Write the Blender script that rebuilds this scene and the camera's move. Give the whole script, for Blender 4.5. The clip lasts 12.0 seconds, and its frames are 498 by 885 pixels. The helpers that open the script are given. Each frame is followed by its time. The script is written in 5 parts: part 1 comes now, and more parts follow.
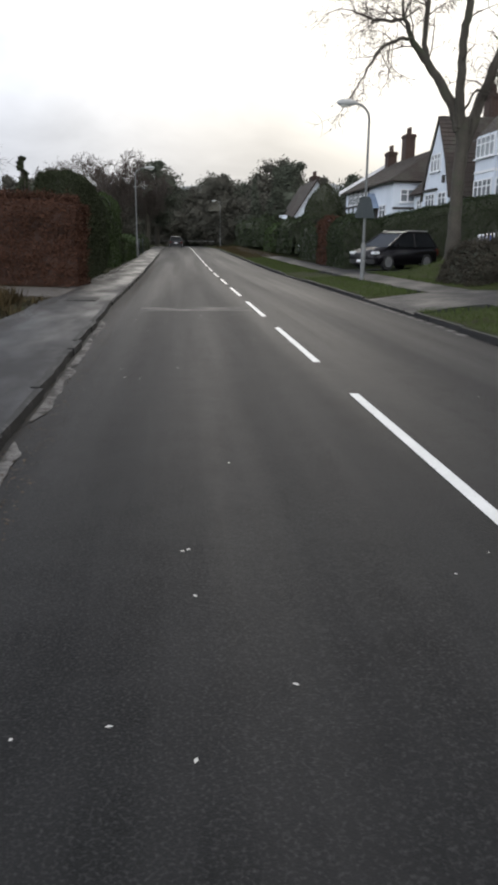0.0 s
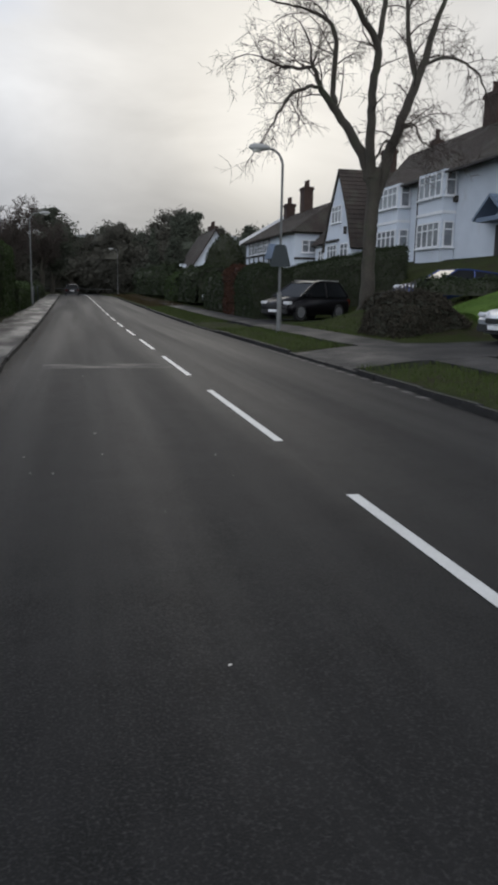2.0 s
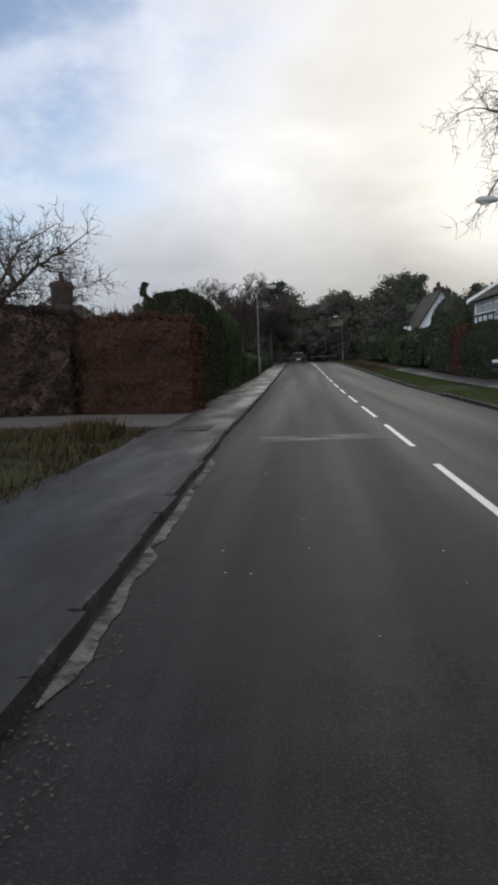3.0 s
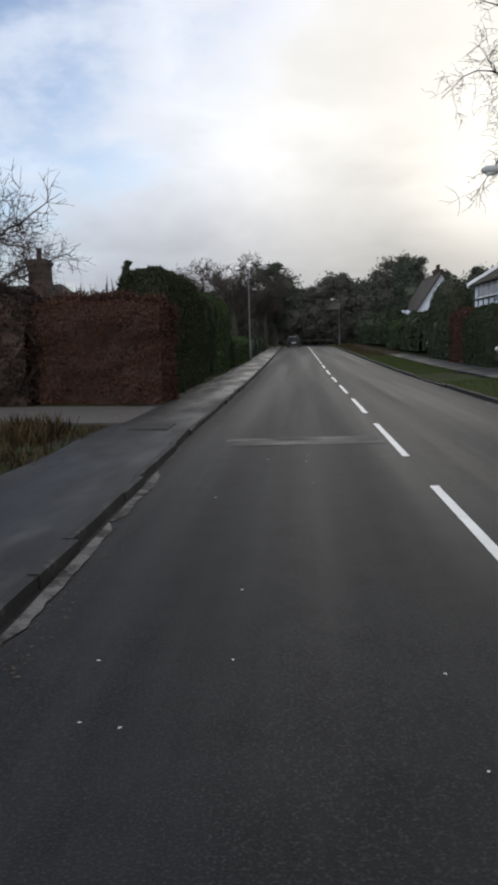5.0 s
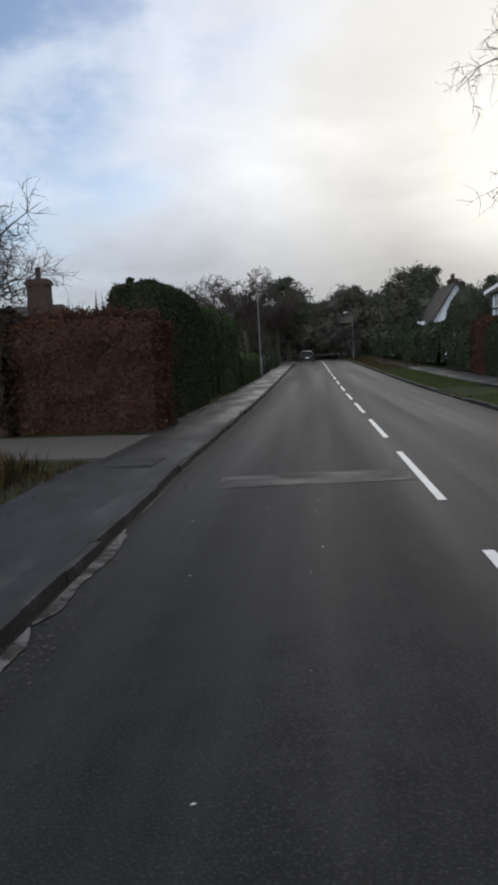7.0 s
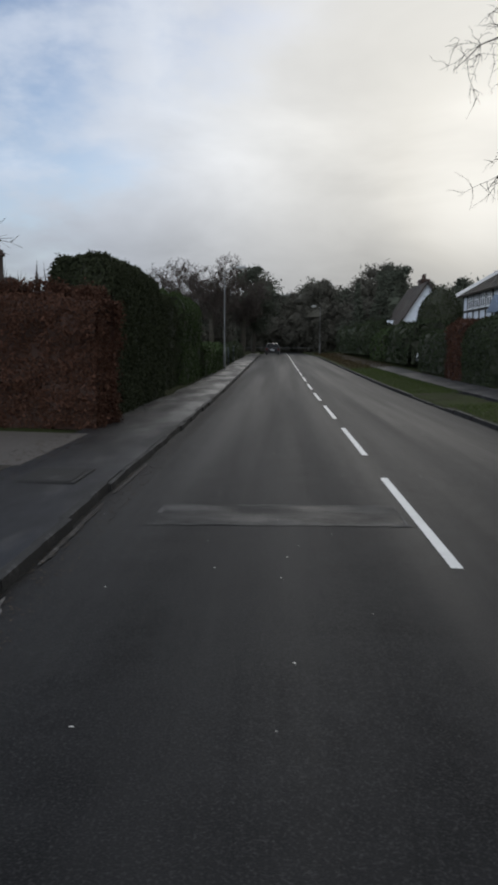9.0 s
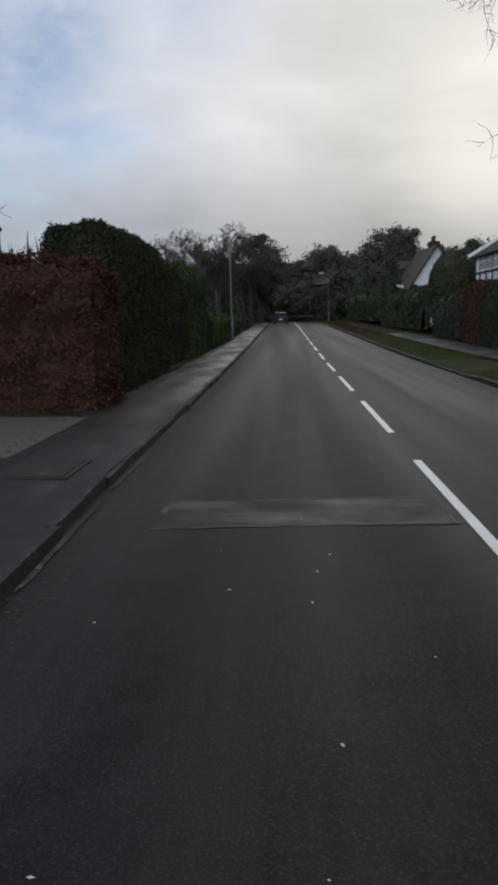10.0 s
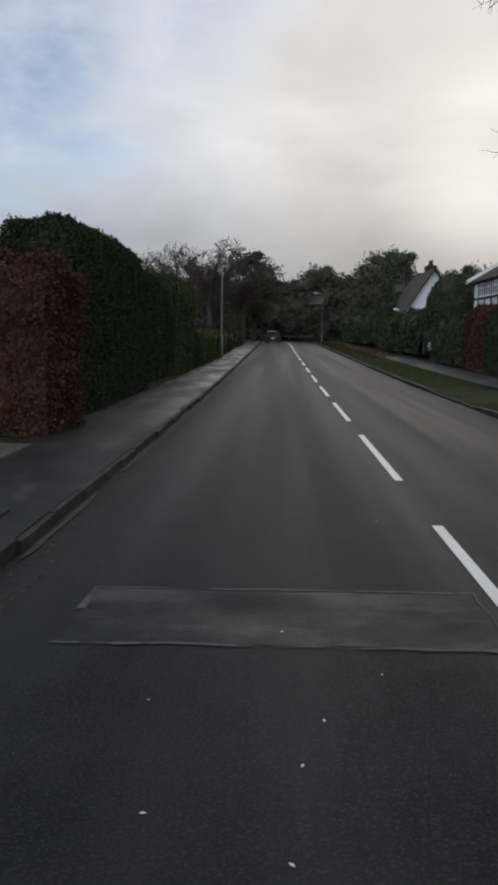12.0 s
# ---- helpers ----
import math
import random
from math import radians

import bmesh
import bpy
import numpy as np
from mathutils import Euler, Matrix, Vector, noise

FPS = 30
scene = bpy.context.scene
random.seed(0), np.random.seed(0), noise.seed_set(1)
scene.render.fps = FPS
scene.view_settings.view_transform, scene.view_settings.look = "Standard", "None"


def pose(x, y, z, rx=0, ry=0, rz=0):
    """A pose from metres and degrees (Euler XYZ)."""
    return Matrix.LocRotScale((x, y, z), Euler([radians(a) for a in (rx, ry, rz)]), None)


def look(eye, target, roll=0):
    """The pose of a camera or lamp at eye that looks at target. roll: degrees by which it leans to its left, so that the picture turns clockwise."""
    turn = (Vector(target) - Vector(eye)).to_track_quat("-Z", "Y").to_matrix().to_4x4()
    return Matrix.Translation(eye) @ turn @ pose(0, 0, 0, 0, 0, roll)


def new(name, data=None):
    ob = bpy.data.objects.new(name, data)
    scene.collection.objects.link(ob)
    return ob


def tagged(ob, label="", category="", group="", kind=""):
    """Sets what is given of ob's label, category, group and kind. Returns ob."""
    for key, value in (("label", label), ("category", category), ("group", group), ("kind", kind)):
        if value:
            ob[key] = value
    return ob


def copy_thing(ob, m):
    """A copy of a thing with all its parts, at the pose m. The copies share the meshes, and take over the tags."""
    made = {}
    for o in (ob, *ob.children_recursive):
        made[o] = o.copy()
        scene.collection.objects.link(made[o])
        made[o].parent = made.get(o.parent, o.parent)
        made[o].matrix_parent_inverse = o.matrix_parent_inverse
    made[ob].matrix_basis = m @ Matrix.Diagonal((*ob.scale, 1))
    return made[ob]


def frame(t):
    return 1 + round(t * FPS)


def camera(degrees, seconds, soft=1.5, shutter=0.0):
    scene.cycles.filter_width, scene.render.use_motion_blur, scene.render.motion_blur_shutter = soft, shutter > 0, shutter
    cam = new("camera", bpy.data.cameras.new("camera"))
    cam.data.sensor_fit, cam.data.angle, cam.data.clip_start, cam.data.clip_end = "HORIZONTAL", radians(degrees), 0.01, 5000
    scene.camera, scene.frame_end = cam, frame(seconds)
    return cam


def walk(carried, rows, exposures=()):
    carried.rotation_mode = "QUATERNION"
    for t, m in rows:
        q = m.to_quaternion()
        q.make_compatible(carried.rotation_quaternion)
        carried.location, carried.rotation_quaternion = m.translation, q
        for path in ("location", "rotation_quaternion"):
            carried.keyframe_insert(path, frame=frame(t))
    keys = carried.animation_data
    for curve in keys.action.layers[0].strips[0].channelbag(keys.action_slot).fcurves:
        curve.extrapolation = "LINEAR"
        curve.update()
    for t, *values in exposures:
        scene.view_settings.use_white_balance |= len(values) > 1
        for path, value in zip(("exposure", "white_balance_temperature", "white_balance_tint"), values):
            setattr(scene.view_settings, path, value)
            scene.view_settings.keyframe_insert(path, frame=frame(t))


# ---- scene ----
cam = camera(36.0, 12.0, soft=3.6)
PATH = [
    (0, (-1.684, 0.709, 1.425), (-1.505, 2.636, 0.92), 0.6),
    (0.5, (-1.761, 1.183, 1.433), (-1.532, 3.125, 1.014), -0.8),
    (1, (-1.908, 1.706, 1.443), (-1.588, 3.657, 1.147), -0.5),
    (1.5, (-1.903, 2.275, 1.418), (-1.602, 4.22, 1.061), -2.0),
    (2, (-1.922, 2.924, 1.416), (-1.481, 4.837, 1.033), 1.1),
    (2.5, (-1.9, 3.243, 1.469), (-1.798, 5.208, 1.114), -1.3),
    (2.7, (-1.873, 3.467, 1.466), (-1.857, 5.428, 1.073), -1.0),
    (2.8, (-1.835, 3.594, 1.46), (-1.92, 5.546, 1.03), -1.2),
    (3, (-1.731, 3.875, 1.449), (-1.869, 5.859, 1.234), -2.0),
    (4.8, (-1.397, 5.754, 1.544), (-1.517, 7.717, 1.178), -0.4),
    (5, (-1.359, 6.096, 1.521), (-1.491, 8.075, 1.261), -1.5),
    (5.5, (-1.291, 6.529, 1.575), (-1.397, 8.515, 1.361), -0.8),
    (6, (-1.214, 7.159, 1.562), (-1.431, 9.133, 1.327), -1.6),
    (6.5, (-1.225, 7.595, 1.568), (-1.381, 9.575, 1.334), -0.7),
    (7, (-1.246, 8.168, 1.54), (-1.42, 10.149, 1.323), -3.1),
    (7.2, (-1.295, 8.473, 1.526), (-1.433, 10.461, 1.352), -3.6),
    (8.8, (-1.329, 10.269, 1.604), (-1.376, 12.262, 1.45), -1.5),
    (9, (-1.338, 10.461, 1.616), (-1.408, 12.445, 1.369), 0.4),
    (9.5, (-1.417, 11.059, 1.608), (-1.411, 13.036, 1.308), -0.0),
    (10, (-1.421, 11.547, 1.612), (-1.519, 13.518, 1.29), -1.5),
    (10.5, (-1.436, 12.186, 1.611), (-1.422, 14.173, 1.386), -1.1),
    (11, (-1.39, 12.741, 1.612), (-1.558, 14.712, 1.319), -1.6),
    (11.5, (-1.428, 13.138, 1.602), (-1.491, 15.117, 1.318), -2.0),
    (12, (-1.363, 13.605, 1.575), (-1.432, 15.585, 1.298), 0.8),
]
walk(cam, [(t, look(eye, target, roll)) for t, eye, target, roll in PATH],
     [(0, 0.66, 6640, 11), (0.5, 0.30, 6600, 10), (1.0, 0.16, 6500, 10), (1.5, 0.04, 6450, 10), (2.0, -0.04, 6420, 11), (2.5, -0.06, 6450, 11), (3.0, 0.16, 6480, 11),
      (5.0, 0.22, 6440, 11), (6.0, 0.14, 6360, 11), (7.0, 0.12, 6360, 11), (9.0, -0.08, 6340, 10), (10.0, -0.16, 6340, 11), (10.5, -0.02, 6340, 11), (12.0, -0.14, 6440, 12)])

# ---- world, sun, exposure ----
SUN_AZ, SUN_EL = 8.0, 20.0   # degrees east of the road's line, and above the horizon
world = bpy.data.worlds.new("overcast_sky")
scene.world = world
world.use_nodes = True
wt = world.node_tree
wt.nodes.clear()


def wl(a, b):
    wt.links.new(a, b)


def wmath(op, a, b=None):
    n = wt.nodes.new("ShaderNodeMath")
    n.operation = op
    for i, v in enumerate((a, b)):
        if v is None:
            continue
        if isinstance(v, (int, float)):
            n.inputs[i].default_value = v
        else:
            wl(v, n.inputs[i])
    return n.outputs[0]


def wstep(v, a, b, lo=0.0, hi=1.0):
    n = wt.nodes.new("ShaderNodeMapRange")
    n.interpolation_type = "SMOOTHSTEP"
    wl(v, n.inputs[0])
    for k, q in enumerate((a, b, lo, hi)):
        n.inputs[k + 1].default_value = q
    return n.outputs[0]


def heading(az, el):
    return (math.sin(radians(az)) * math.cos(radians(el)), math.cos(radians(az)) * math.cos(radians(el)), math.sin(radians(el)))


def wdot(d):
    n = wt.nodes.new("ShaderNodeVectorMath")
    n.operation = "DOT_PRODUCT"
    wl(w_coord, n.inputs[0])
    n.inputs[1].default_value = d
    return n.outputs["Value"]


def wnoise(scale, detail, rough, shift, warp=0.0):
    m = wt.nodes.new("ShaderNodeMapping")
    m.inputs["Location"].default_value = shift
    wl(w_plane, m.inputs[0])
    n = wt.nodes.new("ShaderNodeTexNoise")
    n.inputs["Scale"].default_value, n.inputs["Detail"].default_value = scale, detail
    n.inputs["Roughness"].default_value, n.inputs["Distortion"].default_value = rough, warp
    wl(m.outputs[0], n.inputs["Vector"])
    return n.outputs[0]


def wblend(f, a, b):
    n = wt.nodes.new("ShaderNodeMix")
    n.data_type = "RGBA"
    wl(f, n.inputs[0])
    for k, v in ((6, a), (7, b)):
        if isinstance(v, tuple):
            n.inputs[k].default_value = (*v, 1)
        else:
            wl(v, n.inputs[k])
    return n.outputs[2]


def wscale(v, f):
    n = wt.nodes.new("ShaderNodeVectorMath")
    n.operation = "SCALE"
    wl(v, n.inputs[0])
    if isinstance(f, float):
        n.inputs[3].default_value = f
    else:
        wl(f, n.inputs[3])
    return n.outputs[0]


w_coord = wt.nodes.new("ShaderNodeTexCoord").outputs["Generated"]
w_sep = wt.nodes.new("ShaderNodeSeparateXYZ")
wl(w_coord, w_sep.inputs[0])
w_z = wmath("MAXIMUM", w_sep.outputs[2], 0.0)
w_up = wmath("ADD", w_z, 0.30)
w_comb = wt.nodes.new("ShaderNodeCombineXYZ")
wl(wmath("DIVIDE", w_sep.outputs[0], w_up), w_comb.inputs[0])
wl(wmath("DIVIDE", w_sep.outputs[1], w_up), w_comb.inputs[1])
w_plane = w_comb.outputs[0]
w_sky = wt.nodes.new("ShaderNodeTexSky")
w_sky.sky_type = "NISHITA"
w_sky.sun_disc = False
w_sky.dust_density, w_sky.ozone_density = 0.5, 3.0
w_sky.sun_elevation = radians(SUN_EL)
w_sky.sun_rotation = radians(SUN_AZ)
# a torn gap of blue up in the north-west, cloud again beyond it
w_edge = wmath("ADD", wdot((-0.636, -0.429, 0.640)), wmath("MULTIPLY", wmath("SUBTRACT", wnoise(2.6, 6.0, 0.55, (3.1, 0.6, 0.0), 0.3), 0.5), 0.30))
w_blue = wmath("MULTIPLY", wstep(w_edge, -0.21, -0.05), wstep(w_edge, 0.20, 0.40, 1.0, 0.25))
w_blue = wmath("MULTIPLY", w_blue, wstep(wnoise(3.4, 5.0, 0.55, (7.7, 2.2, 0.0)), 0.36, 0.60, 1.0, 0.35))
# cloud: hazy grey towards the horizon, brighter higher up, soft darker banks
w_level = wstep(w_z, -0.02, 0.27, 0.31, 0.76)
w_level = wmath("MULTIPLY", w_level, wmath("ADD", 0.62, wmath("MULTIPLY", wnoise(2.0, 5.0, 0.5, (0.4, 5.0, 0.0), 0.5), 0.80)))
# thin cloud glows round the veiled sun
w_glow = wmath("POWER", wmath("MAXIMUM", wdot(heading(SUN_AZ + 6.0, SUN_EL - 4.0)), 0.0), 20.0)
w_spot = wmath("POWER", wmath("MAXIMUM", wdot(heading(14.0, 9.5)), 0.0), 260.0)
w_level = wmath("ADD", w_level, wmath("ADD", wmath("MULTIPLY", w_glow, 0.11), wmath("MULTIPLY", w_spot, 0.20)))
# cloud opposite the sun is lit from the front
w_front = wmath("MAXIMUM", wmath("ADD", wmath("MULTIPLY", w_sep.outputs[1], -0.95), wmath("MULTIPLY", w_sep.outputs[0], -0.38)), 0.0)
w_level = wmath("ADD", w_level, wmath("MULTIPLY", w_front, 1.3))
w_warm = wmath("MINIMUM", wmath("ADD", w_glow, wmath("MULTIPLY", w_spot, 0.5)), 1.0)
w_cool = wstep(w_sep.outputs[0], -0.30, 0.12, 0.0, 0.75)
w_tone = wblend(w_warm, wblend(w_cool, (0.91, 0.98, 1.10), (1.0, 0.995, 0.975)), (1.04, 1.0, 0.91))
w_bg = wt.nodes.new("ShaderNodeBackground")
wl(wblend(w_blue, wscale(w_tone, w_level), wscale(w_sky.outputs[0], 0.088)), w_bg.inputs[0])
w_bg.inputs[1].default_value = 1.0
wl(w_bg.outputs[0], wt.nodes.new("ShaderNodeOutputWorld").inputs[0])

sun = new("sun", bpy.data.lights.new("sun", "SUN"))
sun.data.energy, sun.data.angle, sun.data.color = 0.35, radians(25), (1.0, 0.95, 0.86)
sun.matrix_world = look((0, 0, 60), (-math.sin(radians(SUN_AZ)) * 50, -math.cos(radians(SUN_AZ)) * 50, 60 - 50 * math.tan(radians(SUN_EL))))


# ---- materials ----
def mat(name, c1, c2, scale=4.0, fine=60.0, rough=0.8, bump=0.3, metal=0.0, island=0.0, obj=0.0, spec=0.5, dist=0.02, stain=None, speck=None, wet=None):
    """Two scales of colour variation, fine relief; island / obj: variation leaf by leaf or piece by piece."""
    m = bpy.data.materials.new(name)
    m.use_nodes = True
    nt = m.node_tree
    b = nt.nodes["Principled BSDF"]
    co = nt.nodes.new("ShaderNodeTexCoord").outputs["Object"]

    def tex(s, detail=4.0, r=0.6):
        n = nt.nodes.new("ShaderNodeTexNoise")
        n.inputs["Scale"].default_value, n.inputs["Detail"].default_value, n.inputs["Roughness"].default_value = s, detail, r
        nt.links.new(co, n.inputs["Vector"])
        return n.outputs[0]

    def mth(op, a, v):
        n = nt.nodes.new("ShaderNodeMath")
        n.operation = op
        nt.links.new(a, n.inputs[0])
        if isinstance(v, float):
            n.inputs[1].default_value = v
        else:
            nt.links.new(v, n.inputs[1])
        return n.outputs[0]

    big, small = tex(scale), tex(fine, 3.0)
    f = mth("ADD", mth("MULTIPLY", big, 0.6), mth("MULTIPLY", small, 0.4))
    if island:
        g = nt.nodes.new("ShaderNodeNewGeometry").outputs["Random Per Island"]
        f = mth("ADD", mth("MULTIPLY", f, 1 - island), mth("MULTIPLY", g, island))
    if obj:
        g = nt.nodes.new("ShaderNodeObjectInfo").outputs["Random"]
        f = mth("ADD", mth("MULTIPLY", f, 1 - obj), mth("MULTIPLY", g, obj))
    r = nt.nodes.new("ShaderNodeValToRGB")
    r.color_ramp.elements[0].position, r.color_ramp.elements[1].position = (0.1, 0.9) if island or obj else (0.33, 0.67)
    r.color_ramp.elements[0].color, r.color_ramp.elements[1].color = (*c1, 1), (*c2, 1)
    nt.links.new(f, r.inputs[0])
    col = r.outputs[0]
    if stain:
        sc, s_scale, lo, hi = stain
        k = nt.nodes.new("ShaderNodeValToRGB")
        k.color_ramp.elements[0].position, k.color_ramp.elements[1].position = lo, hi
        if isinstance(s_scale, tuple):
            mp = nt.nodes.new("ShaderNodeMapping")
            mp.inputs["Scale"].default_value = s_scale
            nt.links.new(co, mp.inputs[0])
            st = nt.nodes.new("ShaderNodeTexNoise")
            st.inputs["Scale"].default_value, st.inputs["Detail"].default_value, st.inputs["Roughness"].default_value = 1.0, 6.0, 0.65
            nt.links.new(mp.outputs[0], st.inputs["Vector"])
            nt.links.new(st.outputs[0], k.inputs[0])
        else:
            nt.links.new(tex(s_scale, 6.0, 0.65), k.inputs[0])
        mx = nt.nodes.new("ShaderNodeMix")
        mx.data_type = "RGBA"
        nt.links.new(k.outputs[0], mx.inputs[0])
        nt.links.new(col, mx.inputs[6])
        mx.inputs[7].default_value = (*sc, 1)
        col = mx.outputs[2]
    if speck:
        sc, s_scale, lo, hi = speck
        k = nt.nodes.new("ShaderNodeValToRGB")
        k.color_ramp.elements[0].position, k.color_ramp.elements[1].position = lo, hi
        nt.links.new(tex(s_scale, 2.0, 0.5), k.inputs[0])
        mx = nt.nodes.new("ShaderNodeMix")
        mx.data_type = "RGBA"
        nt.links.new(k.outputs[0], mx.inputs[0])
        nt.links.new(col, mx.inputs[6])
        mx.inputs[7].default_value = (*sc, 1)
        col = mx.outputs[2]
    nt.links.new(col, b.inputs["Base Color"])
    b.inputs["Roughness"].default_value, b.inputs["Metallic"].default_value = rough, metal
    b.inputs["Specular IOR Level"].default_value = spec
    if wet:
        w_lo, w_hi, w_scale = wet
        k = nt.nodes.new("ShaderNodeMapRange")
        k.inputs[1].default_value, k.inputs[2].default_value, k.inputs[3].default_value, k.inputs[4].default_value = 0.38, 0.64, w_lo, w_hi
        if isinstance(w_scale, tuple):
            mp = nt.nodes.new("ShaderNodeMapping")
            mp.inputs["Scale"].default_value = w_scale
            nt.links.new(co, mp.inputs[0])
            st = nt.nodes.new("ShaderNodeTexNoise")
            st.inputs["Scale"].default_value, st.inputs["Detail"].default_value = 1.0, 4.0
            nt.links.new(mp.outputs[0], st.inputs["Vector"])
            nt.links.new(st.outputs[0], k.inputs[0])
        else:
            nt.links.new(tex(w_scale, 5.0, 0.6), k.inputs[0])
        nt.links.new(k.outputs[0], b.inputs["Roughness"])
    if bump:
        bp = nt.nodes.new("ShaderNodeBump")
        bp.inputs["Strength"].default_value, bp.inputs["Distance"].default_value = bump, dist
        nt.links.new(small, bp.inputs["Height"])
        nt.links.new(bp.outputs[0], b.inputs["Normal"])
    return m


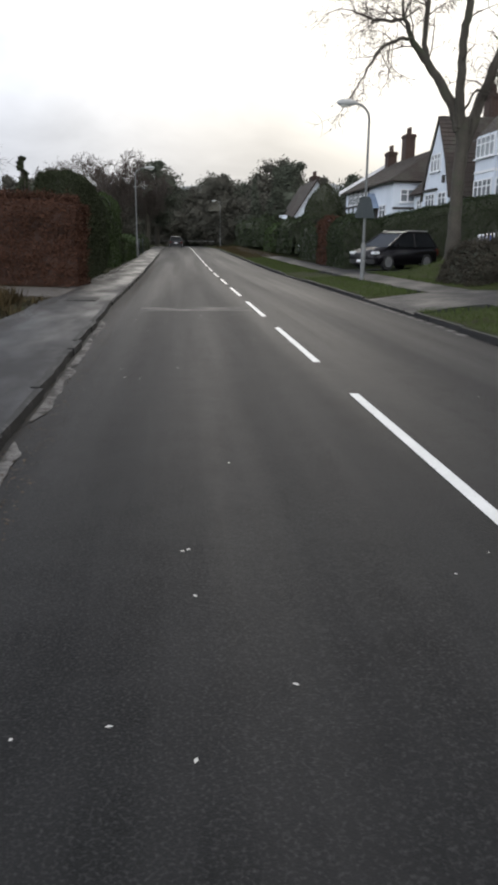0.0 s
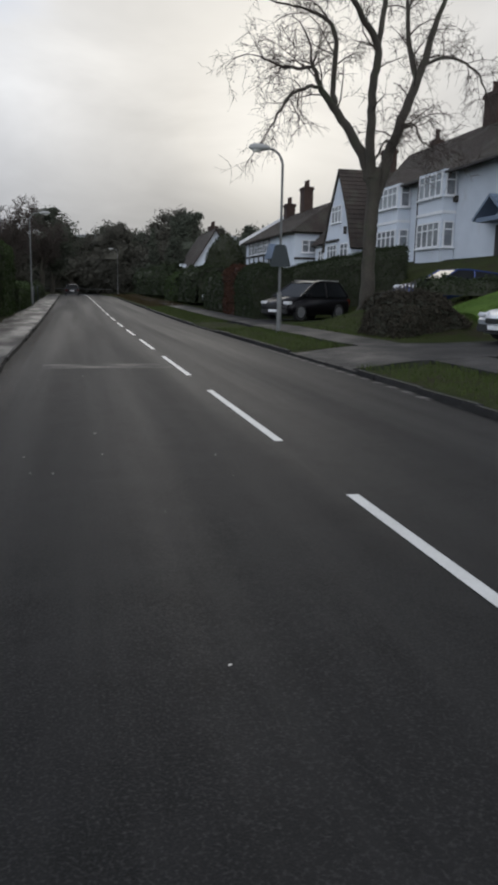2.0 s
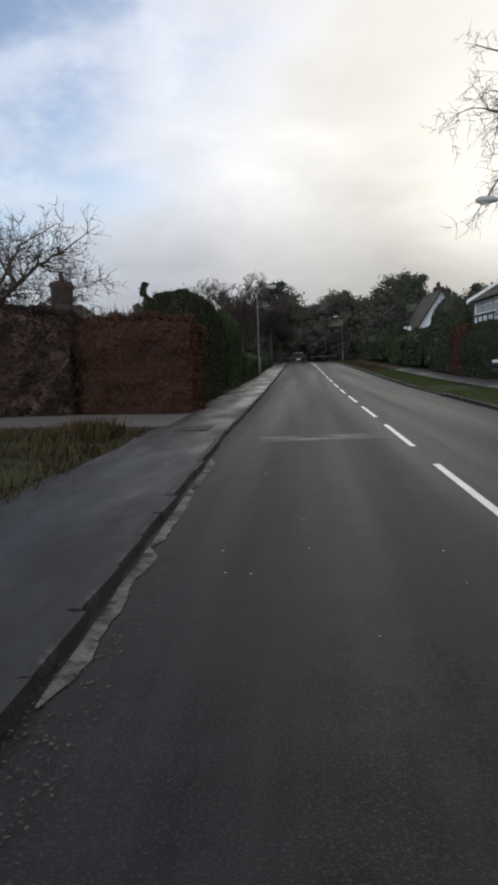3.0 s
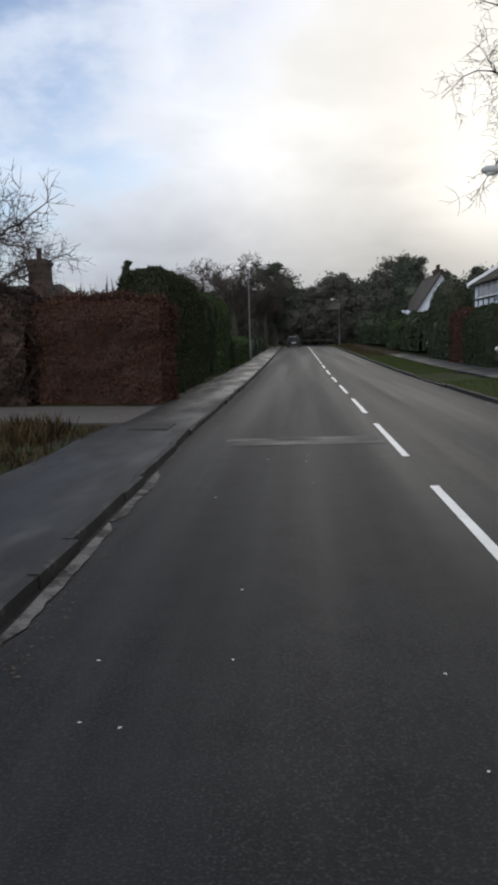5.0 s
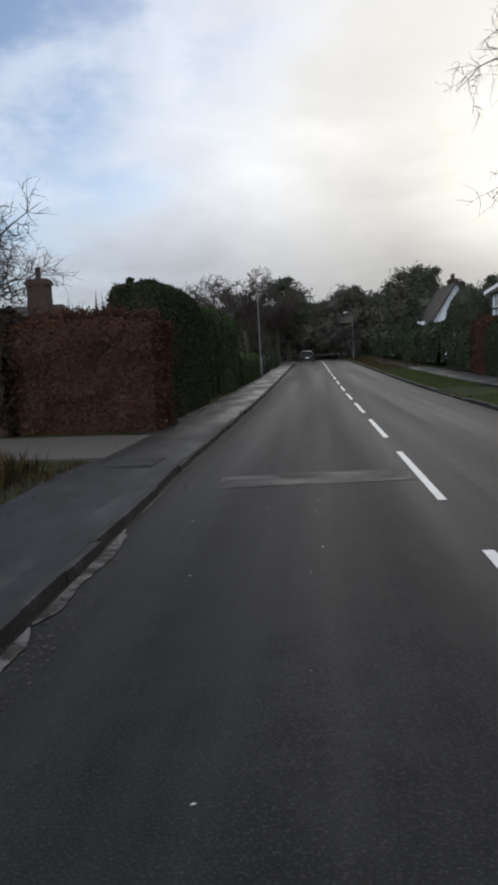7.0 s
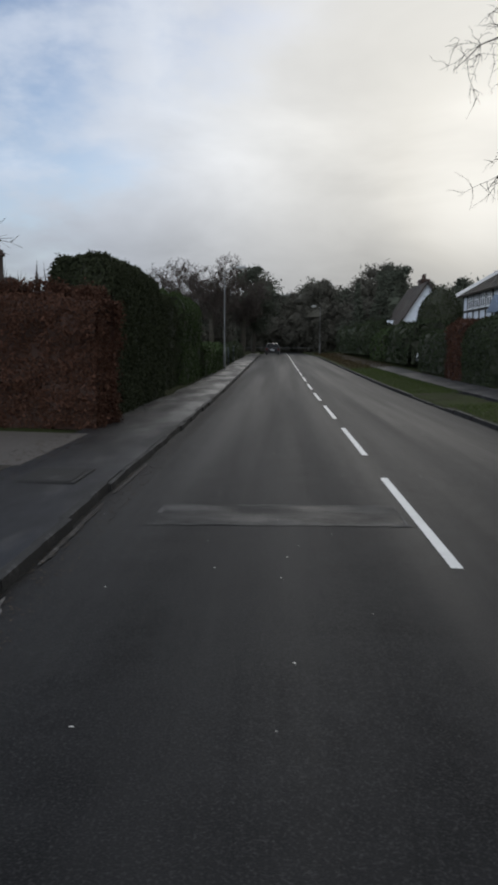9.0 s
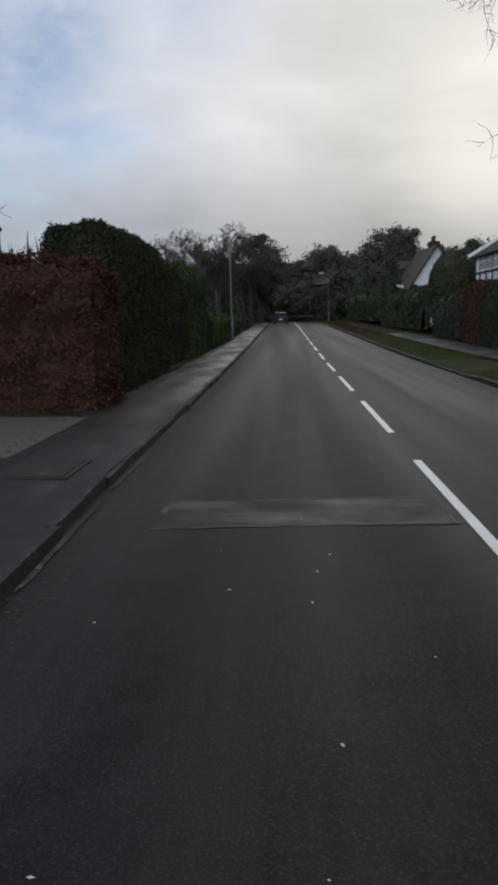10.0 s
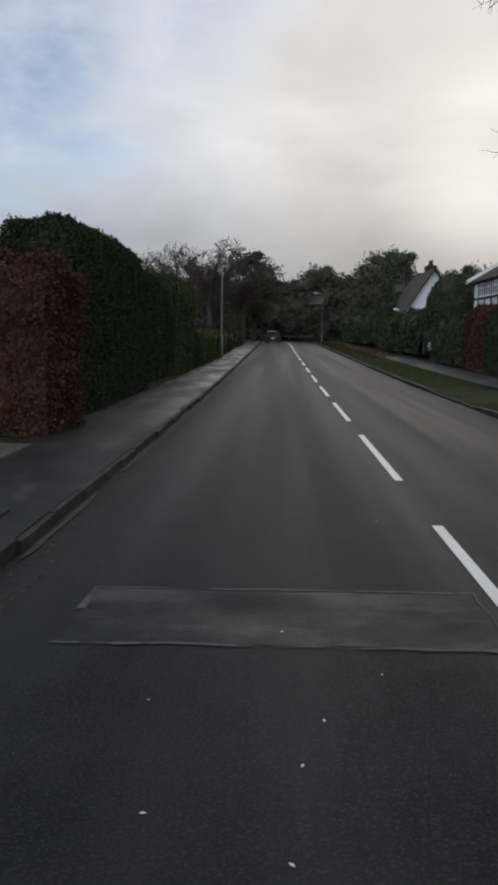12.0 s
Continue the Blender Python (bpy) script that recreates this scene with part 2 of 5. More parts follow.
M = {
    "asphalt": mat("asphalt", (0.0034, 0.0035, 0.0039), (0.0150, 0.0150, 0.0153), 2.6, 110, 0.68, 0.40, spec=0.11, dist=0.006, stain=((0.020, 0.0198, 0.0195), (1.8, 0.10, 1.0), 0.42, 0.72), speck=((0.034, 0.0335, 0.033), 75, 0.50, 0.78), wet=(0.61, 0.73, (1.15, 0.025, 1.0))),
    "asphalt_patch": mat("asphalt_patch", (0.0055, 0.0055, 0.006), (0.018, 0.018, 0.0183), 3.0, 80, 0.64, 0.5, spec=0.13, dist=0.008, stain=((0.034, 0.034, 0.0335), (1.0, 3.0, 1.0), 0.5, 0.62), wet=(0.52, 0.72, 1.6)),
    "asphalt_wet": mat("asphalt_wet", (0.007, 0.007, 0.008), (0.022, 0.022, 0.0235), 1.6, 80, 0.5, 0.45, spec=0.16, dist=0.006, stain=((0.050, 0.048, 0.046), (1.8, 0.6, 1.0), 0.55, 0.72), wet=(0.40, 0.70, (1.3, 0.35, 1.0))),
    "asphalt_dull": mat("asphalt_dull", (0.010, 0.010, 0.011), (0.030, 0.030, 0.031), 1.6, 80, 0.8, 0.6, spec=0.12, dist=0.006, stain=((0.055, 0.054, 0.053), (1.2, 0.8, 1.0), 0.52, 0.70), wet=(0.58, 0.82, 0.8)),
    "seam": mat("seam", (0.018, 0.018, 0.0175), (0.070, 0.069, 0.067), 5.0, 60, 0.8, 0.4),
    "paint": mat("paint", (0.4588, 0.4588, 0.4440), (0.6068, 0.6068, 0.5920), 2.0, 45, 0.6, 0.4, dist=0.004, stain=((0.2, 0.2, 0.2), 14.0, 0.64, 0.72)),
    "kerb": mat("kerb", (0.012, 0.012, 0.0115), (0.036, 0.035, 0.034), 2.0, 40, 0.7, 0.9, obj=0.35, spec=0.16, stain=((0.11, 0.105, 0.10), 1.8, 0.60, 0.70)),
    "gutter": mat("gutter", (0.045, 0.042, 0.039), (0.17, 0.162, 0.155), 1.4, 25, 0.75, 0.8, obj=0.3, spec=0.2, stain=((0.020, 0.018, 0.016), 3.5, 0.45, 0.60)),
    "silt": mat("silt", (0.014, 0.013, 0.012), (0.055, 0.051, 0.047), 2.4, 25, 0.8, 0.8, spec=0.2, stain=((0.11, 0.105, 0.10), 4.0, 0.58, 0.68)),
    "paving": mat("paving", (0.0374, 0.0317, 0.0264), (0.0691, 0.0594, 0.0504), 1.5, 40, 0.7, 0.4, obj=0.3),
    "soil": mat("soil", (0.03, 0.024, 0.017), (0.075, 0.06, 0.04), 1.3, 22, 0.95, 0.9, dist=0.05),
    "grass": mat("grass", (0.018, 0.024, 0.008), (0.042, 0.050, 0.018), 0.6, 30, 0.95, 0.8, dist=0.04, spec=0.05, stain=((0.030, 0.025, 0.018), 0.9, 0.52, 0.64)),
    "blade": mat("blade", (0.026, 0.038, 0.010), (0.072, 0.094, 0.030), 0.7, 20, 0.85, 0.0, island=0.5, spec=0.1),
    "lawn": mat("lawn", (0.04, 0.075, 0.014), (0.085, 0.14, 0.03), 0.9, 25, 0.9, 0.8, dist=0.03, spec=0.05),
    "dry": mat("dry", (0.026, 0.019, 0.009), (0.066, 0.047, 0.020), 1.0, 20, 0.8, 0.0, island=0.6, spec=0.12),
    "beech": mat("beech", (0.040, 0.021, 0.015), (0.096, 0.047, 0.031), 1.2, 30, 0.85, 0.0, island=0.45, spec=0.06),
    "conifer": mat("conifer", (0.027, 0.032, 0.019), (0.045, 0.052, 0.028), 0.8, 30, 0.9, 0.0, island=0.35, spec=0.05),
    "privet": mat("privet", (0.024, 0.032, 0.019), (0.042, 0.053, 0.027), 0.8, 30, 0.85, 0.0, island=0.4, spec=0.05),
    "laurel": mat("laurel", (0.022, 0.036, 0.013), (0.048, 0.072, 0.022), 0.8, 30, 0.6, 0.0, island=0.5, spec=0.12),
    "heather": mat("heather", (0.022, 0.021, 0.017), (0.058, 0.050, 0.036), 1.2, 30, 0.85, 0.0, island=0.5, spec=0.1),
    "shrub": mat("shrub", (0.020, 0.015, 0.013), (0.046, 0.033, 0.027), 1.2, 30, 0.85, 0.0, island=0.5, spec=0.06),
    "core": mat("core", (0.026, 0.029, 0.018), (0.044, 0.046, 0.030), 2.0, 30, 0.95, 0.5),
    "core_brown": mat("core_brown", (0.034, 0.019, 0.014), (0.062, 0.034, 0.024), 2.0, 30, 0.95, 0.5),
    "bark": mat("bark", (0.029, 0.025, 0.019), (0.066, 0.057, 0.044), 1.5, 18, 0.9, 0.9, dist=0.05, stain=((0.042, 0.05, 0.026), 1.2, 0.52, 0.7)),
    "twig": mat("twig", (0.030, 0.023, 0.019), (0.062, 0.046, 0.036), 2.0, 20, 0.85, 0.0, island=0.4),
    # distant foliage: base colours lifted to stand in for haze
    "woodland_hazed": mat("woodland_hazed", (0.056, 0.054, 0.045), (0.088, 0.084, 0.068), 0.15, 3, 0.95, 0.0, island=0.3, spec=0.05),
    "far_green_hazed": mat("far_green_hazed", (0.050, 0.056, 0.043), (0.078, 0.086, 0.064), 0.3, 5, 0.95, 0.0, island=0.3, spec=0.05),
    "render": mat("render", (0.50, 0.54, 0.59), (0.62, 0.66, 0.71), 0.6, 40, 0.85, 0.3, stain=((0.42, 0.43, 0.43), 0.7, 0.58, 0.8)),
    "tile": mat("tile", (0.0202, 0.0153, 0.0125), (0.0493, 0.0349, 0.0269), 0.8, 6, 0.85, 0.7, dist=0.05, stain=((0.06, 0.06, 0.045), 0.5, 0.5, 0.7)),
    "brick": mat("brick", (0.0235, 0.0132, 0.0094), (0.0529, 0.0294, 0.0206), 2.0, 12, 0.9, 0.6, dist=0.03),
    "timber": mat("timber", (0.018, 0.016, 0.014), (0.045, 0.04, 0.035), 2.0, 30, 0.7, 0.3),
    "blue_paint": mat("blue_paint", (0.1320, 0.1710, 0.2400), (0.1980, 0.2470, 0.3200), 2.0, 30, 0.6, 0.2),
    "frame": mat("frame", (0.6300, 0.6390, 0.6480), (0.7380, 0.7380, 0.7380), 3.0, 40, 0.5, 0.1),
    "pane": mat("pane", (0.10, 0.11, 0.12), (0.24, 0.25, 0.26), 1.2, 5, 0.15, 0.0, spec=0.6),
    "curtain": mat("curtain", (0.35, 0.35, 0.34), (0.55, 0.55, 0.53), 3.0, 20, 0.9, 0.2),
    "lead": mat("lead", (0.012, 0.019, 0.022), (0.022, 0.031, 0.034), 2.0, 30, 0.6, 0.3),
    "steel": mat("steel", (0.09, 0.094, 0.094), (0.15, 0.154, 0.15), 2.0, 30, 0.6, 0.2, metal=0.2, stain=((0.10, 0.095, 0.075), 3.0, 0.55, 0.7)),
    "lamp_head": mat("lamp_head", (0.2450, 0.2520, 0.2450), (0.3500, 0.3500, 0.3360), 4.0, 30, 0.5, 0.1),
    "lamp_glass": mat("lamp_glass", (0.5, 0.5, 0.46), (0.65, 0.65, 0.6), 4.0, 30, 0.2, 0.0),
    "car_dark": mat("car_dark", (0.006, 0.0055, 0.007), (0.010, 0.009, 0.010), 1.0, 40, 0.3, 0.0, spec=0.22),
    "car_silver": mat("car_silver", (0.50, 0.53, 0.58), (0.58, 0.61, 0.66), 1.0, 40, 0.3, 0.0, metal=0.4),
    "car_blue": mat("car_blue", (0.02, 0.035, 0.12), (0.03, 0.05, 0.16), 1.0, 40, 0.25, 0.0, metal=0.3),
    "car_grey": mat("car_grey", (0.0150, 0.0150, 0.0165), (0.0225, 0.0225, 0.0250), 1.0, 40, 0.3, 0.0, metal=0.3),
    "car_white": mat("car_white", (0.6, 0.6, 0.6), (0.7, 0.7, 0.7), 1.0, 40, 0.3, 0.0),
    "glass": mat("glass", (0.008, 0.009, 0.010), (0.014, 0.015, 0.016), 1.0, 5, 0.12, 0.0, spec=0.15),
    "tyre": mat("tyre", (0.012, 0.012, 0.012), (0.022, 0.022, 0.022), 3.0, 40, 0.85, 0.4),
    "alloy": mat("alloy", (0.3, 0.3, 0.31), (0.42, 0.42, 0.43), 3.0, 40, 0.35, 0.1, metal=0.8),
    "headlight": mat("headlight", (0.55, 0.56, 0.58), (0.7, 0.71, 0.72), 6.0, 40, 0.1, 0.0),
    "tail_red": mat("tail_red", (0.0640, 0.0048, 0.0040), (0.0880, 0.0080, 0.0060), 4.0, 40, 0.2, 0.0),
    "plastic": mat("plastic", (0.015, 0.015, 0.015), (0.03, 0.03, 0.03), 4.0, 40, 0.5, 0.2),
    "fleck": mat("fleck", (0.30, 0.29, 0.27), (0.55, 0.53, 0.50), 4.0, 40, 0.7, 0.0, island=0.6),
    "litter": mat("litter", (0.0180, 0.0120, 0.0072), (0.0720, 0.0480, 0.0270), 4.0, 40, 0.85, 0.0, island=0.7),
    # pale blue-grey imitates distance haze over the wooded slope
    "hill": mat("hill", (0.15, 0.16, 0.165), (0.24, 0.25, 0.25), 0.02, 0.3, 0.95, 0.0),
}


# ---- mesh helpers ----
def part(name, bm, material, parent=None, label=""):
    me = bpy.data.meshes.new(name)
    bm.to_mesh(me)
    bm.free()
    me.materials.append(M[material])
    ob = new(name, me)
    ob.parent = parent
    return tagged(ob, label)


def raw(name, verts, faces, material, parent=None, label="", smooth=False):
    me = bpy.data.meshes.new(name)
    me.from_pydata([tuple(v) for v in verts], [], [tuple(f) for f in faces])
    me.materials.append(M[material])
    if smooth:
        me.polygons.foreach_set("use_smooth", [True] * len(me.polygons))
    me.update()
    ob = new(name, me)
    ob.parent = parent
    return tagged(ob, label)


def empty(name, m=None):
    ob = new(name)
    ob.empty_display_size = 0.2
    if m is not None:
        ob.matrix_world = m
    return ob


def box(bm, x0, x1, y0, y1, z0, z1, m=None):
    vs = [bm.verts.new(Vector((x, y, z)) if m is None else m @ Vector((x, y, z))) for z in (z0, z1) for y in (y0, y1) for x in (x0, x1)]
    for f in ((0, 2, 3, 1), (4, 5, 7, 6), (0, 1, 5, 4), (2, 6, 7, 3), (0, 4, 6, 2), (1, 3, 7, 5)):
        bm.faces.new([vs[i] for i in f])
    return bm


def boxpart(name, dims, material, parent=None, label="", bevel=0.0):
    bm = box(bmesh.new(), *dims)
    if bevel:
        bmesh.ops.bevel(bm, geom=list(bm.edges), offset=bevel, segments=2, affect="EDGES")
    return part(name, bm, material, parent, label)


def prism(bm, poly, a0, a1, axis="x"):
    """Extrudes a closed outline along an axis; the outline gives the other two coordinates in order."""
    def at(p, a):
        return {"x": (a, p[0], p[1]), "y": (p[0], a, p[1]), "z": (p[0], p[1], a)}[axis]
    lo, hi = [bm.verts.new(at(p, a0)) for p in poly], [bm.verts.new(at(p, a1)) for p in poly]
    n = len(poly)
    bm.faces.new(lo[::-1]), bm.faces.new(hi)
    for i in range(n):
        bm.faces.new((lo[i], lo[(i + 1) % n], hi[(i + 1) % n], hi[i]))
    bmesh.ops.recalc_face_normals(bm, faces=list(bm.faces))
    return bm


def tube(verts, faces, pts, radii, sides):
    """Adds a tapered tube along pts to the lists."""
    base = len(verts)
    n = len(pts)
    for i, p in enumerate(pts):
        d = (pts[min(i + 1, n - 1)] - pts[max(i - 1, 0)]).normalized()
        a = d.orthogonal().normalized() if abs(d.x) > 0.95 else d.cross(Vector((1, 0, 0))).normalized()
        b = d.cross(a)
        for k in range(sides):
            t = 2 * math.pi * k / sides
            verts.append(p + (a * math.cos(t) + b * math.sin(t)) * radii[i])
    for i in range(n - 1):
        for k in range(sides):
            k2 = (k + 1) % sides
            faces.append((base + i * sides + k, base + i * sides + k2, base + (i + 1) * sides + k2, base + (i + 1) * sides + k))
    faces.append(tuple(base + (n - 1) * sides + k for k in range(sides)))


def leaf_cards(points, normals, size, rng, flat=0.5, long=1.5):
    """A small bent leaf (two triangles) at each point."""
    n = len(points)
    d = rng.normal(size=(n, 3))
    nn = normals * flat + d * (1 - flat) * 0.8
    nn /= np.linalg.norm(nn, axis=1)[:, None] + 1e-9
    u = np.cross(nn, rng.normal(size=(n, 3)))
    u /= np.linalg.norm(u, axis=1)[:, None] + 1e-9
    v = np.cross(nn, u)
    s = (size * rng.uniform(0.6, 1.35, n))[:, None]
    p0, p2 = points - u * s * long * 0.5, points + u * s * long * 0.5
    p1, p3 = points + v * s * 0.5 + nn * s * 0.15, points - v * s * 0.5 + nn * s * 0.15
    verts = np.stack([p0, p1, p2, p3], 1).reshape(-1, 3)
    i = np.arange(n) * 4
    faces = np.concatenate([np.stack([i, i + 1, i + 2], 1), np.stack([i, i + 2, i + 3], 1)])
    return verts, faces


# ---- ground ----
ROAD_L, ROAD_R = -3.2, 3.1


def kerb_x(y):
    """Western kerb line, which leans in a little towards the near end."""
    return -3.2 + 0.022 * max(0.0, 18 - y) - 0.002 * max(0.0, y - 18)



def kerb_e_x(y):
    return ROAD_R - 0.045 * max(0.0, 14 - y)


def road_z(y):
    return 0.65 * min(max((y - 38) / 62, 0), 1) ** 1.15


def bank(x, y, drop=False):
    """Ground height: road level, verge, footpath, and a bank up to the houses on the east side."""
    z = road_z(y)
    if x > 6.3:
        k = min(max(x - 7.0, 0) / 9.3, 1.0)
        rise = 3.0 * k ** 1.1 + max(0, x - 16.3) * 0.06
        for y0, y1, x1, q in ((16.4, 22.4, 13.5, 0.85), (33.0, 38.0, 11.5, 0.85), (27.9, 30.6, 12.4, 0.12)):
            if y0 - 1 < y < y1 + 1 and x < x1 + 3:
                w = min(1, y - y0 + 1, y1 + 1 - y) * min(1, (x1 + 3 - x) / 3)
                rise *= 1 - q * w
        z += 0.24 + rise
    elif x > kerb_e_x(y) + 0.1:
        z += 0.06 - (0.2 if 16.9 < y < 21.3 and x < 4.7 and drop else 0) + 0.14 * (x - ROAD_R) / 3
    elif x < kerb_x(y):
        z += 0.035 + 0.02 * min(max(-x + ROAD_L, 0), 4)
    else:
        z += -0.25
    return z


def axis_steps(stops):
    out = []
    for a, b, s in stops:
        out += list(np.arange(a, b, s))
    return out + [stops[-1][1]]


gx = axis_steps([(-900, -100, 80), (-100, -20, 8), (-20, -3.3, 0.6)]) + [-3.05, -2.6, 2.3, 2.6, 2.9, 3.1, 3.22] + axis_steps([(3.4, 20, 0.5), (20, 100, 8), (100, 900, 80)])
gy = axis_steps([(-60, -10, 5), (-10, 70, 1.0), (70, 150, 4), (150, 400, 25), (400, 1500, 100)])
gv = [(x, y, bank(x, y, True) + (0.03 * noise.noise((x * 0.7, y * 0.7, 0)) if abs(x) > 3.4 and abs(x) < 60 else 0) - (0.06 if -4.9 < x < -3.0 or 4.8 < x < 6.3 or (4.6 < x < 15 and 16.6 < y < 21.6) or (4.9 < x < 12.6 and 33 < y < 38) else 0)) for y in gy for x in gx]
nx = len(gx)
gf = [(j * nx + i, j * nx + i + 1, (j + 1) * nx + i + 1, (j + 1) * nx + i) for j in range(len(gy) - 1) for i in range(nx - 1)]
tagged(raw("ground", gv, gf, "grass", smooth=True), "winter grass and earth rising to the houses", "ground", kind="structure")


def strip(name, x0, x1, y0, y1, lift, material, label, category, step=1.0, nx=2, wave=0.0):
    ys = np.arange(y0, y1 + 0.01, step)
    xs = np.linspace(0, 1, nx)
    verts, faces = [], []
    for y in ys:
        a = (x0(y) if callable(x0) else x0) + wave * noise.noise((y * 0.35, 3.3, 1.7))
        for k in xs:
            x = a + ((x1(y) if callable(x1) else x1) - a) * k
            verts.append((x, y, lift(x, y)))
    for j in range(len(ys) - 1):
        for i in range(nx - 1):
            faces.append((j * nx + i, j * nx + i + 1, (j + 1) * nx + i + 1, (j + 1) * nx + i))
    # the slab's edges go down into the ground
    ny = len(ys)
    rim = list(range(nx)) + [j * nx + nx - 1 for j in range(1, ny)] + [(ny - 1) * nx + i for i in range(nx - 2, -1, -1)] + [j * nx for j in range(ny - 2, 0, -1)]
    low = len(verts)
    verts += [(verts[k][0], verts[k][1], verts[k][2] - 0.25) for k in rim]
    for k in range(len(rim)):
        q = (k + 1) % len(rim)
        faces.append((rim[q], rim[k], low + k, low + q))
    return tagged(raw(name, verts, faces, material), label, category, kind="structure")


def camber(x, y):
    return road_z(y) - 0.006 * abs(x) ** 1.2


road = strip("road", lambda y: kerb_x(y) - 0.02, lambda y: kerb_e_x(y) + 0.03, -12, 175, camber, "asphalt", "worn dark grey asphalt carriageway with faint wheel tracks", "road", 1.0, 15)
strip("pavement_west", -4.8, lambda y: kerb_x(y) - 0.07, -12, 120, lambda x, y: bank(x, y) + 0.035, "asphalt_wet", "damp dark asphalt footpath beside the kerb", "pavement", 0.5, 5, 0.25)
strip("pavement_east", 4.95, 6.25, -12, 120, lambda x, y: bank(x, y) + 0.03, "asphalt_dull", "damp grey asphalt footpath behind the grass verge", "pavement", 0.5, 5, 0.15)
strip("driveway_1", 3.25, 15.0, 17.0, 21.2, lambda x, y: bank(x, y) + (0.012 if x > 6.3 else 0.034) - 0.11 * max(0, min(1, (4.6 - x) / 1.2)), "asphalt_dull", "damp asphalt driveway crossing the verge", "driveway", 0.4, 24)
strip("driveway_2", 5.0, 12.5, 33.4, 37.6, lambda x, y: bank(x, y) + (0.012 if x > 6.3 else 0.034), "asphalt_dull", "damp asphalt driveway beside a clipped hedge", "driveway", 0.4, 16)
strip("lawn", 9.4, 14.5, 22.9, 25.9, lambda x, y: bank(x, y) + 0.05, "lawn", "bright green lawn on the bank", "lawn", 0.4, 12)
strip("driveway_3", -9.5, -4.6, 20.0, 23.6, lambda x, y: bank(x, y) + 0.04, "paving", "pale concrete driveway entrance in front of a beech hedge", "driveway", 0.4, 10)


# ---- road markings, patch, kerbs ----
def marking(name, x0, x1, y0, y1, lift, material, label="", wob=0.0):
    n = max(2, int((y1 - y0) / 0.5) + 1)
    verts, faces = [], []
    for y in np.linspace(y0, y1, n):
        w = wob * noise.noise((y * 2.3, x0, 0))
        for x in (x0 + w, x1 + w):
            verts.append((x, y, camber(x, y) + lift))
    for j in range(n - 1):
        faces.append((2 * j, 2 * j + 1, 2 * j + 3, 2 * j + 2))
    return raw(name, verts, faces, material, road, label)


for k in range(-3, 22):
    marking("centre_line_dash", -0.03, 0.062, 6 * k - 2 + 0.02, 6 * k + 2 - 0.02, 0.004, "paint")
patch = marking("tarmac_patch", -2.47, -0.14, 17.38, 18.22, 0.004, "asphalt_patch", "newer rectangular tarmac repair patch")


def seam(x0, y0, x1, y1, w):
    """A ragged worn joint that comes and goes."""
    n = int(max(abs(x1 - x0), abs(y1 - y0)) / 0.045)
    verts, faces = [], []
    for i in range(n + 1):
        t = i / n
        x, y = x0 + (x1 - x0) * t, y0 + (y1 - y0) * t
        h = w * max(0.05, 0.40 + 0.9 * noise.noise((x * 3.1, y * 3.1, 2.0)) + 0.5 * noise.noise((x * 17, y * 17, 7.0)))
        o = 0.02 * noise.noise((x * 4, y * 4, 11.0))
        a, b = ((x, y - h / 2 + o), (x, y + h / 2 + o)) if abs(x1 - x0) > abs(y1 - y0) else ((x - h / 2 + o, y), (x + h / 2 + o, y))
        verts += [(*a, camber(*a) + 0.007), (*b, camber(*b) + 0.007)]
    for i in range(n):
        faces.append((2 * i, 2 * i + 1, 2 * i + 3, 2 * i + 2))
    return raw("seam", verts, faces, "seam", road)


seam(-2.47, 18.24, -0.12, 18.24, 0.06)
seam(-2.52, 17.36, -0.08, 17.36, 0.05)
seam(-2.48, 17.85, -2.48, 18.24, 0.07)
seam(-0.12, 17.36, -0.12, 18.24, 0.04)

rng = np.random.default_rng(5)
kerb_w = tagged(empty("kerb_west"), "worn low stone kerb along the footpath", "kerb", kind="structure")
kerb_e = tagged(empty("kerb_east"), "worn low stone kerb along the grass verge", "kerb", kind="structure")


def stone_mesh(name, w, l, h, material, b=0.015):
    bm = box(bmesh.new(), -w / 2, w / 2, -l / 2, l / 2, -0.2, h)
    bmesh.ops.bevel(bm, geom=[e for e in bm.edges if all(v.co.z > 0 for v in e.verts)], offset=b, segments=1, affect="EDGES")
    me = bpy.data.meshes.new(name)
    bm.to_mesh(me), bm.free()
    me.materials.append(M[material])
    return me


kerb_me, low_me = stone_mesh("kerbstone", 0.085, 0.90, 0.0, "kerb", 0.02), stone_mesh("channel_stone", 0.15, 0.40, 0.0, "gutter", 0.012)
for side, parent, x in ((-1, kerb_w, 0.0), (1, kerb_e, ROAD_R + 0.08)):
    for y in np.arange(-8, 95, 0.915):
        o = new("kerbstone", kerb_me)
        o.parent = parent
        dropped = (16.6 < y < 20.6 or 31 < y < 36.5) if side > 0 else 19.4 < y < 23.6
        o.location = ((kerb_e_x(y) + 0.08 if side > 0 else kerb_x(y) - 0.05) + rng.normal(0, 0.012), y, road_z(y) + ((0.03 if side > 0 else 0.066) if dropped else (0.075 if side > 0 else 0.074)) + rng.normal(0, 0.004))
        o.rotation_euler = (rng.normal(0, 0.006), rng.normal(0, 0.015), rng.normal(0, 0.008))
channel = tagged(empty("gutter_channel"), "pale broken stone channel with silt along the kerb", "gutter", kind="structure")
